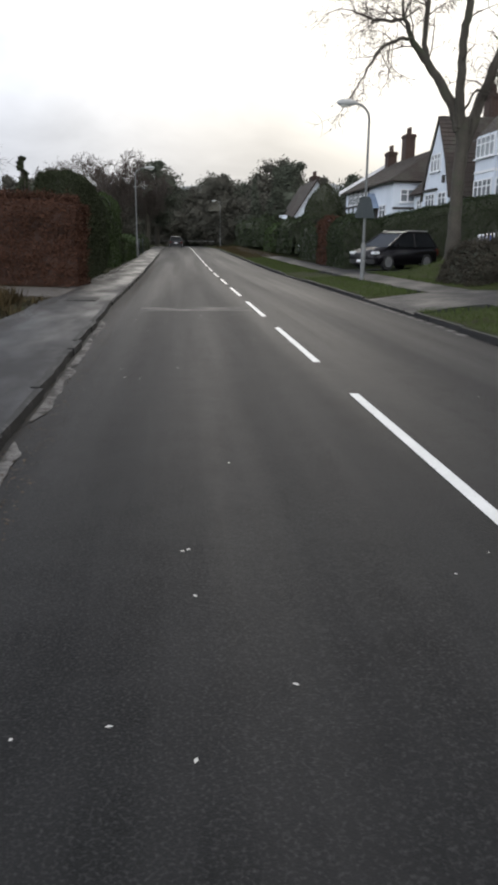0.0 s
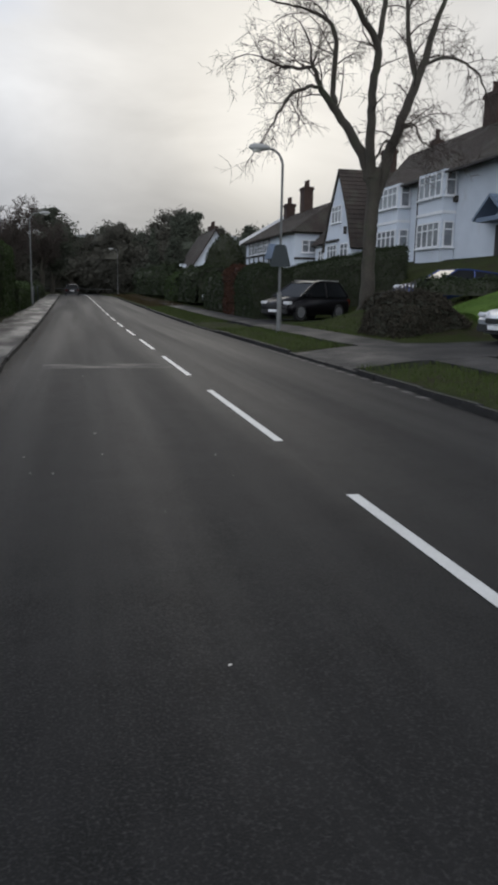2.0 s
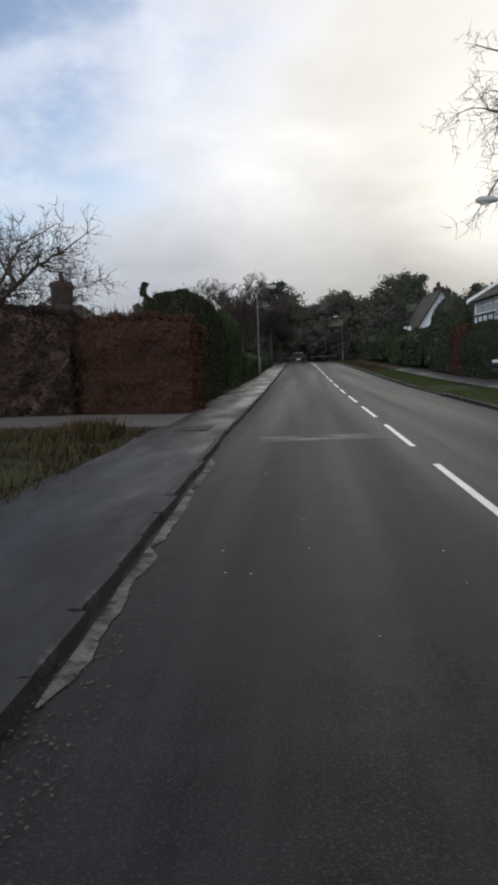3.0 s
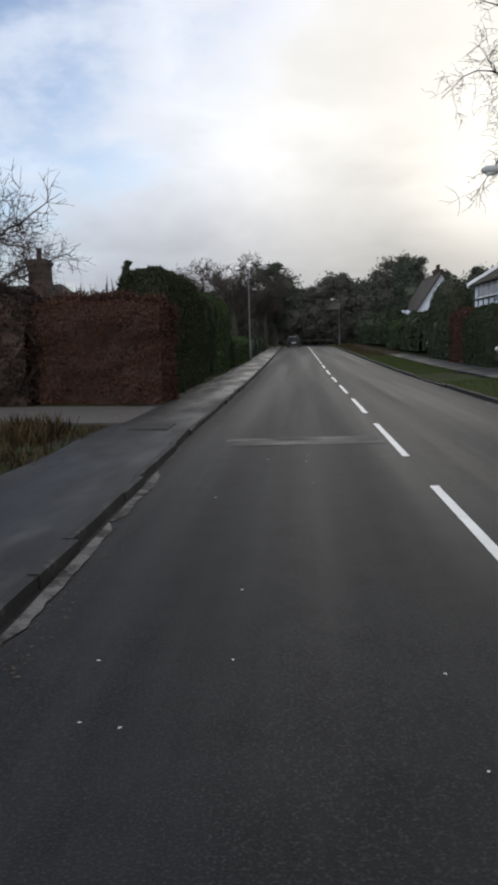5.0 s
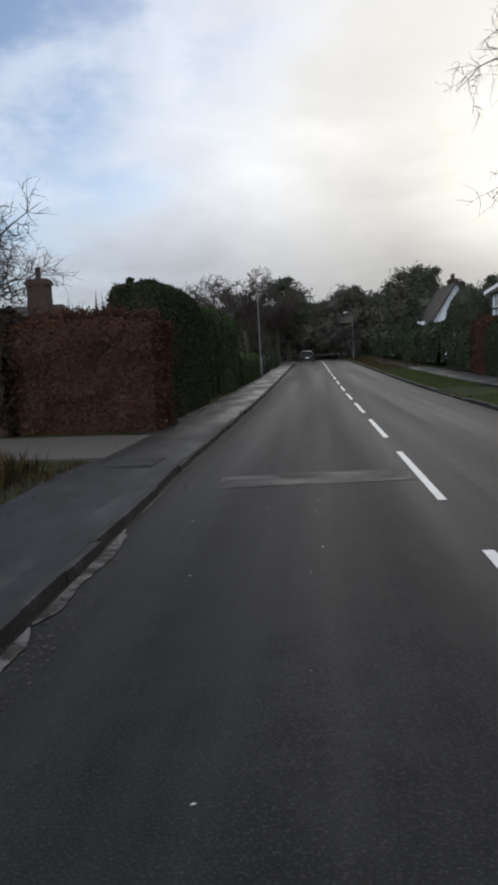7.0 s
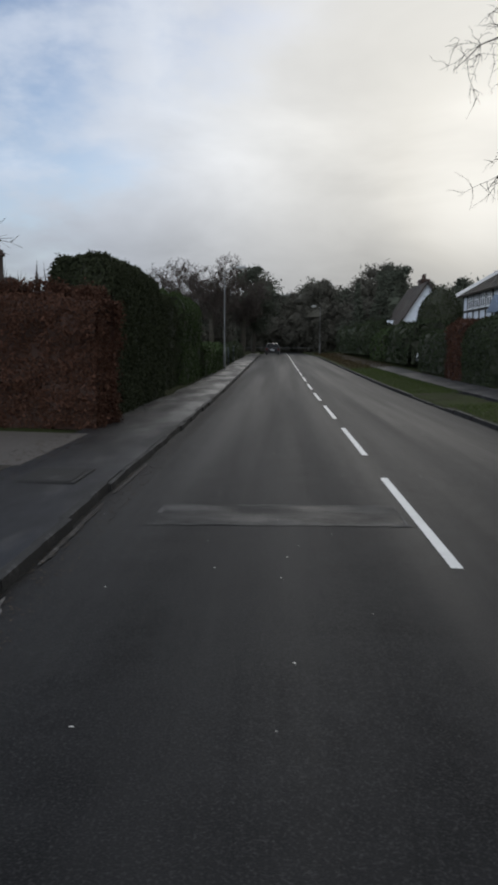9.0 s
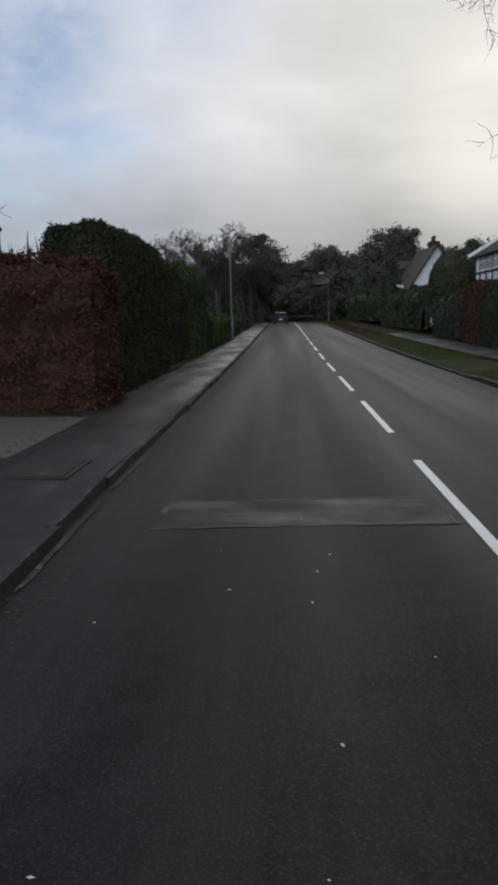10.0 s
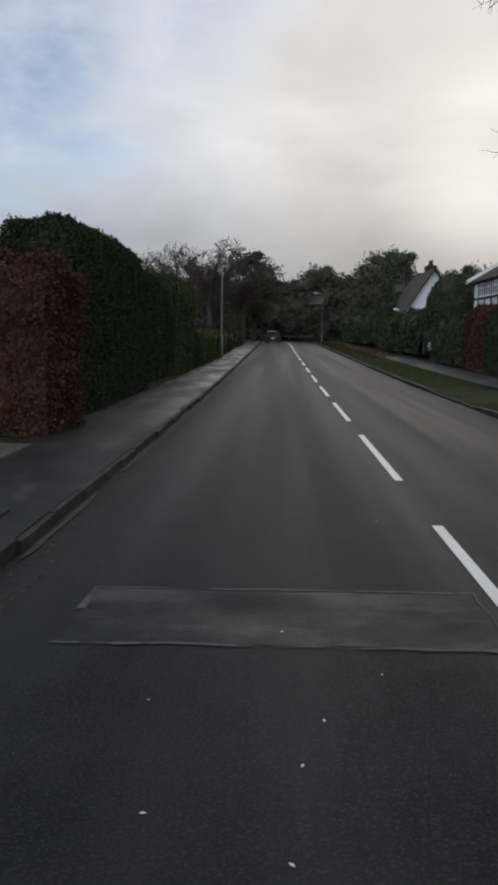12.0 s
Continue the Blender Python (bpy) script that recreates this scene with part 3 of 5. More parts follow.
for k in range(24):
    # ragged lengths of pale channel, broken and silted between
    ya = -6 + k * 3.1 + rng.uniform(0, 0.6)
    yb = ya + rng.uniform(2.3, 3.3)
    n = int((yb - ya) / 0.06)
    verts, faces = [], []
    for i in range(n + 1):
        y = ya + (yb - ya) * i / n
        e = min(1, i / 5, (n - i) / 5)
        w = 0.012 + (1.0 if y < 15 else 0.45) * e * max(0.01, 0.085 + 0.06 * noise.noise((y * 1.3, 0, 3)) + 0.022 * noise.noise((y * 7, 0, 8)))
        x = kerb_x(y) + 0.045 + 0.015 * noise.noise((y * 2, 5, 0))
        verts += [(x, y, camber(-3.1, y) + 0.016), (x + w, y, camber(-3.1, y) + 0.010)]
    for i in range(n):
        faces.append((2 * i, 2 * i + 1, 2 * i + 3, 2 * i + 2))
    raw("channel_length", verts, faces, "gutter" if yb < 16 else "silt", channel)
for y in np.arange(13, 24, 0.61):
    o = new("channel_stone", low_me)
    o.parent = channel
    o.location = (kerb_e_x(y) - 0.07, y, camber(ROAD_R, y) + 0.006)
# utility cover in the footpath
cover = tagged(empty("utility_cover", pose(-3.95, 19.35, bank(-3.95, 19.35) + 0.04)), "flush rectangular concrete utility cover in the footpath", "cover")
boxpart("rim", (-0.36, 0.36, -0.5, 0.5, -0.02, 0.006), "kerb", cover)
boxpart("lid", (-0.30, 0.30, -0.44, 0.44, -0.01, 0.012), "kerb", cover)


def scatter(name, n, xr, yr, zf, size, material, label, category, seed, flat=0.9):
    r = np.random.default_rng(seed)
    xs, ys = r.uniform(*xr, n), r.uniform(*yr, n)
    p = np.array([(x + (kerb_x(y) + 3.2 if category == 'leaf litter' else 0), y, zf(x, y) + 0.012) for x, y in zip(xs, ys)])
    v, f = leaf_cards(p, np.tile((0, 0, 1.0), (n, 1)), size, r, flat, 1.6)
    return tagged(raw(name, v, f, material), label, category, kind="stuff")


scatter("road_flecks", 60, (ROAD_L, ROAD_R), (-2, 26), camber, 0.011, "fleck", "small pale flecks of leaf and grit on the asphalt", "debris", 3)
scatter("gutter_litter", 4500, (ROAD_L, ROAD_L + 0.34), (-4, 50), camber, 0.016, "litter", "dark rotting leaves and silt along the kerb", "leaf litter", 4)
scatter("path_litter", 3500, (-5.1, -4.35), (-2, 45), lambda x, y: bank(x, y) + 0.03, 0.025, "litter", "wet brown leaves along the footpath edge", "leaf litter", 6)


leaf_v, leaf_f = leaf_cards(np.zeros((1, 3)), np.array([[0, 0, 1.0]]), 0.02, np.random.default_rng(2), 0.95, 2.0)
leaf_one = None
for k, (x, y) in enumerate(((-1.65, 4.14), (-1.63, 3.64), (-1.91, 2.77), (-1.65, 2.59), (-1.31, 2.95), (-1.73, 10.67), (-1.70, 9.62), (-2.36, 9.62), (-2.10, 8.96), (-0.72, 9.45),
                            (-1.78, 15.94), (-1.24, 16.25), (-1.29, 15.71), (-1.31, 17.54), (-1.14, 16.59), (-1.68, 4.12), (-1.36, 5.61), (-1.23, 14.24), (-2.20, 13.54))):
    if leaf_one is None:
        leaf_one = tagged(raw("fallen_leaf", leaf_v, leaf_f, "fleck"), "small pale fallen leaf lying on the asphalt", "leaf", "leaves on the road")
        leaf_one.location = (x, y, camber(x, y) + 0.012)
    else:
        copy_thing(leaf_one, pose(x, y, camber(x, y) + 0.012, 0, 0, k * 67))


# ---- hedges and shrubs ----
def hedge(name, x0, x1, y0, y1, top, leaf, size, density, label, round_=0.5, core="core", seed=1, base=None, wob=0.12, tuft=0.05, group=""):
    """A clipped hedge: lumpy dark core and a skin of separate leaves. top(u, v) gives the height above the ground."""
    r = np.random.default_rng(seed)
    cx, cy = (x0 + x1) / 2, (y0 + y1) / 2
    g0 = bank(cx, cy) if base is None else base
    th = empty(name, pose(cx, cy, g0))
    hx, hy = (x1 - x0) / 2, (y1 - y0) / 2

    def surf(px, py, pz, nrm):
        """Pulls a point of the box skin into the clipped, rounded, lumpy form."""
        h = top(px / hx, py / hy)
        z = pz * h
        k = max(0.0, (z - (h - round_)) / max(round_, 0.01))
        s = 1 - (1 - math.sqrt(max(0, 1 - min(k, 1) ** 2 * 0.75))) * 0.75
        x, y = px, py
        if hx <= hy:
            x *= s
        else:
            y *= s
        q = Vector((px + cx, py + cy, z)) * 1.1
        d = wob * (noise.noise(q) + 0.6 * noise.noise(q * 2.7))
        return Vector((x, y, z)) + Vector(nrm) * d

    # skin samples over the five faces
    faces5 = [((1, 0, 0), 2 * hy, 1), ((-1, 0, 0), 2 * hy, 1), ((0, 1, 0), 2 * hx, 1), ((0, -1, 0), 2 * hx, 1), ((0, 0, 1), 2 * hx, 2)]
    pts, nrs = [], []
    hm = top(0, 0)
    for nrm, w, kind_ in faces5:
        area = w * (hm if kind_ == 1 else 2 * hy)
        for _ in range(int(area * density)):
            a, b = r.uniform(-1, 1), r.uniform(0, 1)
            if kind_ == 2:
                p = surf(a * hx, r.uniform(-1, 1) * hy, 1.0, nrm)
            elif nrm[0]:
                p = surf(nrm[0] * hx, a * hy, b, nrm)
            else:
                p = surf(a * hx, nrm[1] * hy, b, nrm)
            pts.append(p + Vector(nrm) * r.normal(0, tuft))
            nrs.append(nrm)
    v, f = leaf_cards(np.array(pts), np.array(nrs, float), size, r, 0.45)
    raw("foliage", v, f, leaf, th)
    verts, fcs = [], []
    for nrm, w, kind_ in faces5:
        n1 = max(2, int(w / 0.3) + 1)
        n2 = max(2, int((hm if kind_ == 1 else 2 * hy) / 0.3) + 1)
        b0 = len(verts)
        for i in range(n1):
            for j in range(n2):
                a, b = -1 + 2 * i / (n1 - 1), j / (n2 - 1)
                if kind_ == 2:
                    p = surf(a * hx, (2 * b - 1) * hy, 1.0, nrm)
                elif nrm[0]:
                    p = surf(nrm[0] * hx, a * hy, b, nrm)
                else:
                    p = surf(a * hx, nrm[1] * hy, b, nrm)
                verts.append(p * 0.985 - Vector((0, 0, 0.02)))
        for i in range(n1 - 1):
            for j in range(n2 - 1):
                fcs.append((b0 + i * n2 + j, b0 + (i + 1) * n2 + j, b0 + (i + 1) * n2 + j + 1, b0 + i * n2 + j + 1))
    raw("core", verts, fcs, core, th)
    return tagged(th, label, "hedge", group)


hedge("beech_hedge", -7.9, -4.65, 24.5, 26.2, lambda u, v: 2.50 - 0.04 * u - 0.06 * u ** 6, "beech", 0.04, 2200, "clipped beech hedge keeping its russet brown winter leaves", 0.7, "core_brown", 11, wob=0.24, tuft=0.075)
tall_hedge = hedge("conifer_hedge", -6.3, -4.85, 26.9, 34.1, lambda u, v: 3.58 + 0.04 * v - 0.15 * v * v, "conifer", 0.042, 1500, "tall dark green conifer hedge with a rounded clipped top", 1.2, seed=12, wob=0.09, tuft=0.035)
hedge("conifer_hedge", -6.9, -5.25, 34.6, 40.2, lambda u, v: 3.38 + 0.06 * v, "conifer", 0.045, 900, "dark green conifer hedge with a flat clipped top", 0.4, seed=13, wob=0.12, tuft=0.035)
q = np.random.default_rng(61)
sv, sf = [], []
for _ in range(90):
    a = Vector((q.uniform(-0.5, 0.5), q.uniform(-3.3, 3.2), 3.28))
    l = q.uniform(0.15, 0.4)
    tube(sv, sf, [a, a + Vector((q.normal(0, 0.05), q.normal(0, 0.08), l * 0.5)), a + Vector((q.normal(0, 0.1), q.normal(0, 0.14), l * 0.8))], [0.025, 0.018, 0.005], 4)
tagged(raw("sprig_mass", sv, sf, "conifer", tall_hedge, "fresh sprigs above the clipped top"), kind="stuff")
hedge("privet_hedge", -6.6, -5.0, 40.6, 47.2, lambda u, v: 3.5, "laurel", 0.055, 500, "dull green upright hedge", 0.5, seed=14, wob=0.2)
hedge("garden_hedge", -6.0, -4.8, 47.5, 62.0, lambda u, v: 1.5, "laurel", 0.07, 260, "low green garden hedge beside the footpath", 0.3, seed=15, wob=0.18)
hedge("garden_hedge", -6.4, -5.0, 62.5, 92.0, lambda u, v: 1.2 + 0.3 * v, "privet", 0.10, 120, "untidy low hedge along the footpath", 0.4, seed=16, wob=0.3)
hedge("boundary_shrubs", -16.0, -7.8, 24.2, 27.0, lambda u, v: 2.85 + 0.2 * math.sin(u * 5), "shrub", 0.055, 700, "dark brown leafless shrubs in a front garden", 0.8, "core_brown", seed=18, wob=0.35)
hedge("beech_hedge", 6.3, 7.6, 42.6, 45.5, lambda u, v: 2.45, "beech", 0.07, 450, "brown beech hedge at the edge of the footpath", 0.3, "core_brown", seed=21, wob=0.15)
hedge("privet_hedge", 6.3, 8.2, 38.3, 42.5, lambda u, v: 2.5 - 0.25 * v * v, "privet", 0.055, 600, "clipped dark green hedge with a rounded top", 0.7, seed=22, wob=0.12, base=0.25)
hedge("privet_hedge", 8.2, 14.0, 38.4, 40.2, lambda u, v: 2.85 + 0.6 * u, "privet", 0.055, 600, "clipped dark green hedge climbing the bank by the driveway", 0.5, seed=23, wob=0.12, base=0.35)
hedge("garden_hedge", 6.4, 8.4, 46.5, 53.0, lambda u, v: 2.0, "privet", 0.07, 260, "dark green hedge behind the footpath", 0.5, seed=24, wob=0.25)
hedge("laurel_hedge", 6.6, 9.2, 56.5, 66.0, lambda u, v: 2.3 + 0.3 * math.sin(v * 4), "privet", 0.10, 180, "dark evergreen garden hedge", 0.7, seed=25, wob=0.4)
hedge("laurel_hedge", 6.4, 8.6, 67.0, 74.0, lambda u, v: 2.1, "laurel", 0.10, 180, "bright green laurel hedge", 0.7, seed=26, wob=0.4)
hedge("garden_hedge", 6.5, 9.5, 75.0, 110.0, lambda u, v: 2.4 + 0.5 * math.sin(v * 9), "privet", 0.14, 90, "dark garden hedge along the far verge", 0.7, seed=27, wob=0.5)
hedge("heather_mound", 6.6, 9.2, 22.9, 25.6, lambda u, v: 1.25 - 0.3 * u ** 4 - 0.3 * v ** 4, "heather", 0.045, 1200, "low dark mound of heather on the bank", 1.1, seed=28, wob=0.2, base=0.2)
hedge("heather_mound", 8.8, 10.4, 27.6, 31.2, lambda u, v: 0.55 - 0.2 * v * v, "heather", 0.05, 600, "low spreading brown shrubs at the foot of the tree", 0.7, seed=29, wob=0.22)
hedge("garden_hedge", 9.2, 13.2, 26.0, 27.0, lambda u, v: 0.45, "privet", 0.055, 500, "low dark hedge in front of a parked car", 0.2, seed=30, wob=0.2)


# ---- houses ----
def window(parent, x, y0, y1, z0, z1, panes=3, face="x", label="white-painted casement window", transom=True):
    """A casement window proud of a wall that faces -x (face 'x') or -y (face 'y'); x is the wall's plane."""
    def dims(a0, a1, d0, d1, c0, c1):
        return (x + d0, x + d1, a0, a1, c0, c1) if face == "x" else (a0, a1, x + d0, x + d1, c0, c1)
    w = boxpart("window", dims(y0, y1, -0.02, 0.10, z0, z1), "curtain", parent, label)
    t = 0.07
    for a0, a1, c0, c1 in ((y0, y1, z0, z0 + t), (y0, y1, z1 - t, z1), (y0, y0 + t, z0 + t, z1 - t), (y1 - t, y1, z0 + t, z1 - t)):
        boxpart("frame", dims(a0, a1, -0.075, -0.02, c0, c1), "frame", w)
    step = (y1 - y0) / panes
    for i in range(panes):
        boxpart("pane", dims(y0 + i * step + 0.05, y0 + (i + 1) * step - 0.05, -0.035, -0.022, z0 + t, z1 - t), "pane", w)
        if i:
            boxpart("mullion", dims(y0 + i * step - 0.045, y0 + i * step + 0.045, -0.07, -0.02, z0 + t, z1 - t), "frame", w)
    if transom:
        boxpart("transom", dims(y0 + t, y1 - t, -0.06, -0.02, z1 - 0.42, z1 - 0.36), "frame", w)
    boxpart("sill", dims(y0 - 0.08, y1 + 0.08, -0.16, -0.02, z0 - 0.07, z0 - 0.005), "frame", w)
    return w


def chimney(parent, x, y, z0, z1, w=0.9, l=1.3, pots=2):
    bm = box(bmesh.new(), x - w / 2, x + w / 2, y - l / 2, y + l / 2, z0, z1 - 0.3)
    box(bm, x - w / 2 - 0.08, x + w / 2 + 0.08, y - l / 2 - 0.08, y + l / 2 + 0.08, z1 - 0.3, z1 - 0.12)
    box(bm, x - w / 2 - 0.02, x + w / 2 + 0.02, y - l / 2 - 0.02, y + l / 2 + 0.02, z1 - 0.12, z1)
    c = part("chimney", bm, "brick", parent, "dark brick chimney stack")
    for i in range(pots):
        yy = y + (i - (pots - 1) / 2) * (l / pots)
        v, f = [], []
        tube(v, f, [Vector((x, yy, z1)), Vector((x, yy, z1 + 0.15)), Vector((x, yy, z1 + 0.5)), Vector((x, yy, z1 + 0.62))], [0.17, 0.14, 0.13, 0.16], 10)
        raw("chimney_pot", v, f, "brick", c)
    return c


def slab_roof(name, parent, quads, thick=0.14, material="tile", label=""):
    """Roof planes with thickness, sagging a little and set in courses."""
    bm = bmesh.new()
    for q in quads:
        a, b, c, d = [Vector(p) for p in q]          # a-b the eave, d-c the ridge
        n = (b - a).cross(d - a).normalized()
        if n.z < 0:
            n = -n
        nr = max(4, int((d - a).length / 0.33))
        left, right = [], []
        for i in range(nr):
            for t, up in ((i / nr, 0.035), ((i + 1) / nr, 0.0)):
                left.append(bm.verts.new(a.lerp(d, t) + n * up)), right.append(bm.verts.new(b.lerp(c, t) + n * up))
        for i in range(2 * nr - 1):
            bm.faces.new((left[i], right[i], right[i + 1], left[i + 1]))
        lo = [bm.verts.new(v - n * thick) for v in (a, b, c, d)]
        bm.faces.new(lo[::-1])
        bm.faces.new((lo[0], lo[1], right[0], left[0])), bm.faces.new((lo[2], lo[3], left[-1], right[-1]))
        bm.faces.new([lo[3], lo[0]] + left), bm.faces.new([lo[2], lo[1]] + right)
    bmesh.ops.remove_doubles(bm, verts=list(bm.verts), dist=0.002)
    bmesh.ops.recalc_face_normals(bm, faces=list(bm.faces))
    return part(name, bm, material, parent, label)


def bay(parent, x, y0, y1, zs):
    """A two-storey square bay with windows front and side."""
    b = boxpart("bay", (x, x + 0.75, y0, y1, 2.0, 7.55), "render", parent, "white rendered two-storey bay")
    for z0, z1 in zs:
        window(parent, x, y0 + 0.12, y1 - 0.12, z0, z1, 4)
        window(parent, y0, x + 0.1, x + 0.66, z0, z1, 1, "y")
    boxpart("band", (x - 0.04, x + 0.8, y0 - 0.04, y1 + 0.04, 5.45, 5.6), "frame", parent)
    return b


# pair of white houses with bays
semi = empty("semi_detached_house")
boxpart("wall", (16.7, 24.5, 31.0, 47.9, 1.5, 7.6), "render", semi, "white rendered wall")
boxpart("wall", (20.9, 24.4, 47.9, 53.6, 1.5, 7.6), "render", semi)
slab_roof("roof", semi, [((16.1, 30.4, 7.45), (16.1, 48.2, 7.45), (20.9, 54.6, 10.9), (20.9, 34.2, 10.9)),
                         ((25.2, 54.6, 7.45), (25.2, 30.4, 7.45), (20.9, 34.2, 10.9), (20.9, 54.6, 10.9)),
                         ((25.2, 30.4, 7.45), (16.1, 30.4, 7.45), (20.9, 34.2, 10.9), (20.9, 34.2, 10.9))], label="brown clay tiled hipped roof")
boxpart("gutter", (15.98, 16.1, 30.4, 48.2, 7.36, 7.46), "timber", semi)
ZS = ((3.85, 5.1), (6.3, 7.45))
bay(semi, 15.95, 39.1, 41.9, ZS)
bay(semi, 15.95, 44.5, 47.4, ZS)
for y in (41.98,):
    boxpart("drainpipe", (15.93, 16.02, y - 0.05, y + 0.05, 2.0, 7.4), "timber", semi, "dark cast drainpipe")
porch = boxpart("porch", (15.9, 16.7, 33.2, 35.6, 4.72, 4.9), "blue_paint", semi, "blue-grey gabled porch canopy")
slab_roof("porch_roof", porch, [((15.8, 33.0, 4.85), (16.7, 33.0, 4.85), (16.7, 34.4, 5.85), (15.8, 34.4, 5.85)), ((15.8, 35.8, 4.85), (16.7, 35.8, 4.85), (16.7, 34.4, 5.85), (15.8, 34.4, 5.85))], 0.1, "blue_paint")
boxpart("door", (16.62, 16.69, 33.7, 35.1, 2.4, 4.6), "timber", semi, "dark front door under the canopy")
window(semi, 16.7, 32.0, 33.0, 6.2, 7.2, 2)
boxpart("wall_lamp", (16.5, 16.68, 38.9, 39.1, 6.0, 6.3), "timber", semi)
chimney(semi, 21.0, 43.4, 9.6, 12.4, 0.95, 1.4, 3)
chimney(semi, 21.0, 50.6, 9.8, 11.2, 0.6, 0.6, 1)
boxpart("plinth", (16.0, 16.68, 31.0, 47.8, 1.5, 2.9), "timber", semi, "dark painted plinth")
tagged(semi, "white rendered houses with square bays and brown tiled roof", "house")

# cottage with a steep gable towards the road
cot = empty("gabled_house")
bm = bmesh.new()
prism(bm, [(54.4, 2.4), (60.2, 2.4), (60.2, 5.0), (59.2, 7.2), (57.3, 10.0), (55.4, 7.2), (54.4, 5.0)], 16.9, 24.0, "x")
part("wall", bm, "render", cot, "white rendered gable wall")
for s in (-1, 1):
    e, k = 57.3 + s * 3.2, 57.3 + s * 1.98
    slab_roof("roof", cot, [((16.75, e, 4.6), (24.2, e, 4.6), (24.2, k, 7.25), (16.75, k, 7.25)), ((16.75, k, 7.25), (24.2, k, 7.25), (24.2, 57.3, 10.2), (16.75, 57.3, 10.2))], label="steep dark tiled roof")
window(cot, 16.9, 56.6, 58.7, 6.5, 7.7, 3)
window(cot, 16.9, 55.0, 56.6, 3.9, 5.0, 2)
window(cot, 16.9, 57.4, 59.5, 3.9, 5.0, 3)
chimney(cot, 21.0, 58.4, 8.0, 11.9, 0.8, 1.1, 2)
boxpart("wall_lantern", (16.7, 16.88, 55.4, 55.6, 5.6, 6.1), "timber", cot)
boxpart("eave_board", (16.72, 16.89, 56.9, 59.9, 5.2, 5.34), "timber", cot)
tagged(cot, "white house with a steep tiled gable facing the road", "house")

# low wing beside the cottage
wing = empty("house_wing")
boxpart("wall", (17.2, 23.0, 60.5, 63.4, 2.4, 5.4), "render", wing)
slab_roof("roof", wing, [((16.8, 60.5, 5.2), (16.8, 63.6, 5.2), (19.8, 63.6, 8.3), (19.8, 60.5, 8.3)), ((23.4, 60.5, 5.2), (23.4, 63.6, 5.2), (19.8, 63.6, 8.3), (19.8, 60.5, 8.3))])
window(wing, 17.2, 61.3, 62.5, 3.6, 4.8, 2)
tagged(wing, "low white side wing with a tiled roof", "house")

# half-timbered house
tim = empty("timbered_house")
boxpart("wall", (15.6, 24.5, 64.0, 82.0, 1.6, 6.6), "render", tim, "white wall with dark timbers")
slab_roof("roof", tim, [((15.1, 63.6, 6.3), (15.1, 82.4, 6.3), (20.2, 82.4, 9.3), (20.2, 67.4, 9.3)), ((25.2, 63.6, 6.3), (25.2, 82.4, 6.3), (20.2, 82.4, 9.3), (20.2, 67.4, 9.3)), ((25.2, 63.6, 6.3), (15.1, 63.6, 6.3), (20.2, 67.4, 9.3), (20.2, 67.4, 9.3))], label="brown tiled roof with a white verge")
bm = bmesh.new()
prism(bm, [(15.6, 6.2), (24.5, 6.2), (20.2, 9.1)], 81.5, 81.95, "y")
part("gable_wall", bm, "render", tim)
for y in (72.2, 74.2, 76.2, 78.2, 80.2, 81.8):
    boxpart("timber_post", (15.52, 15.59, y - 0.1, y + 0.1, 3.2, 6.4), "timber", tim)
for z in (3.2, 4.9, 6.3):
    boxpart("timber_rail", (15.53, 15.585, 72.2, 81.9, z - 0.09, z + 0.09), "timber", tim)
for y in (72.5, 74.5, 76.5, 78.5):
    window(tim, 15.6, y, y + 1.45, 5.05, 6.15, 2)
window(tim, 15.6, 66.0, 68.0, 3.4, 4.6, 2)
window(tim, 64.0, 16.2, 17.4, 4.7, 5.7, 2, "y")
window(tim, 64.0, 16.2, 17.8, 2.7, 3.8, 3, "y")
boxpart("timber_rail", (15.6, 24.5, 63.93, 63.99, 4.15, 4.32), "timber", tim)
boxpart("garage_door", (15.5, 15.6, 68.6, 71.4, 2.2, 4.4), "timber", tim, "dark garage door")
bm = bmesh.new()
prism(bm, [(68.2, 4.4), (71.8, 4.4), (70.0, 5.7)], 15.0, 15.6, "x")
part("garage_gable", bm, "blue_paint", tim)
part("verge_board", prism(bmesh.new(), [(15.0, 6.15), (20.2, 9.2), (20.2, 9.62), (15.0, 6.57)], 82.42, 82.54, "y"), "frame", tim, "white painted verge board")
chimney(tim, 20.4, 77.0, 8.4, 11.5, 0.9, 1.4, 2)
chimney(tim, 20.0, 81.6, 8.4, 10.4, 0.9, 1.2, 2)
tagged(tim, "white half-timbered house with brown roof and tall brick chimneys", "house")

# house with its white gable end behind a cypress
far = empty("gable_end_house")
bm = bmesh.new()
prism(bm, [(12.2, 1.4), (19.6, 1.4), (19.6, 3.4), (15.9, 9.0), (12.2, 3.4)], 101.0, 114.0, "y")
part("wall", bm, "render", far, "white gable wall")
slab_roof("roof", far, [((11.7, 100.5, 2.9), (11.7, 114.4, 2.9), (15.9, 114.4, 9.3), (15.9, 100.5, 9.3)), ((20.1, 100.5, 2.9), (20.1, 114.4, 2.9), (15.9, 114.4, 9.3), (15.9, 100.5, 9.3))])
bm = bmesh.new()
box(bm, 12.0, 12.9, 106.0, 108.0, 3.6, 5.0)
part("dormer", bm, "render", far)
chimney(far, 16.4, 106.0, 8.0, 9.9, 1.0, 2.0, 3)
window(far, 101.0, 15.0, 16.8, 4.6, 5.8, 2, "y")
tagged(far, "far house with a steep roof and white gable end", "house")

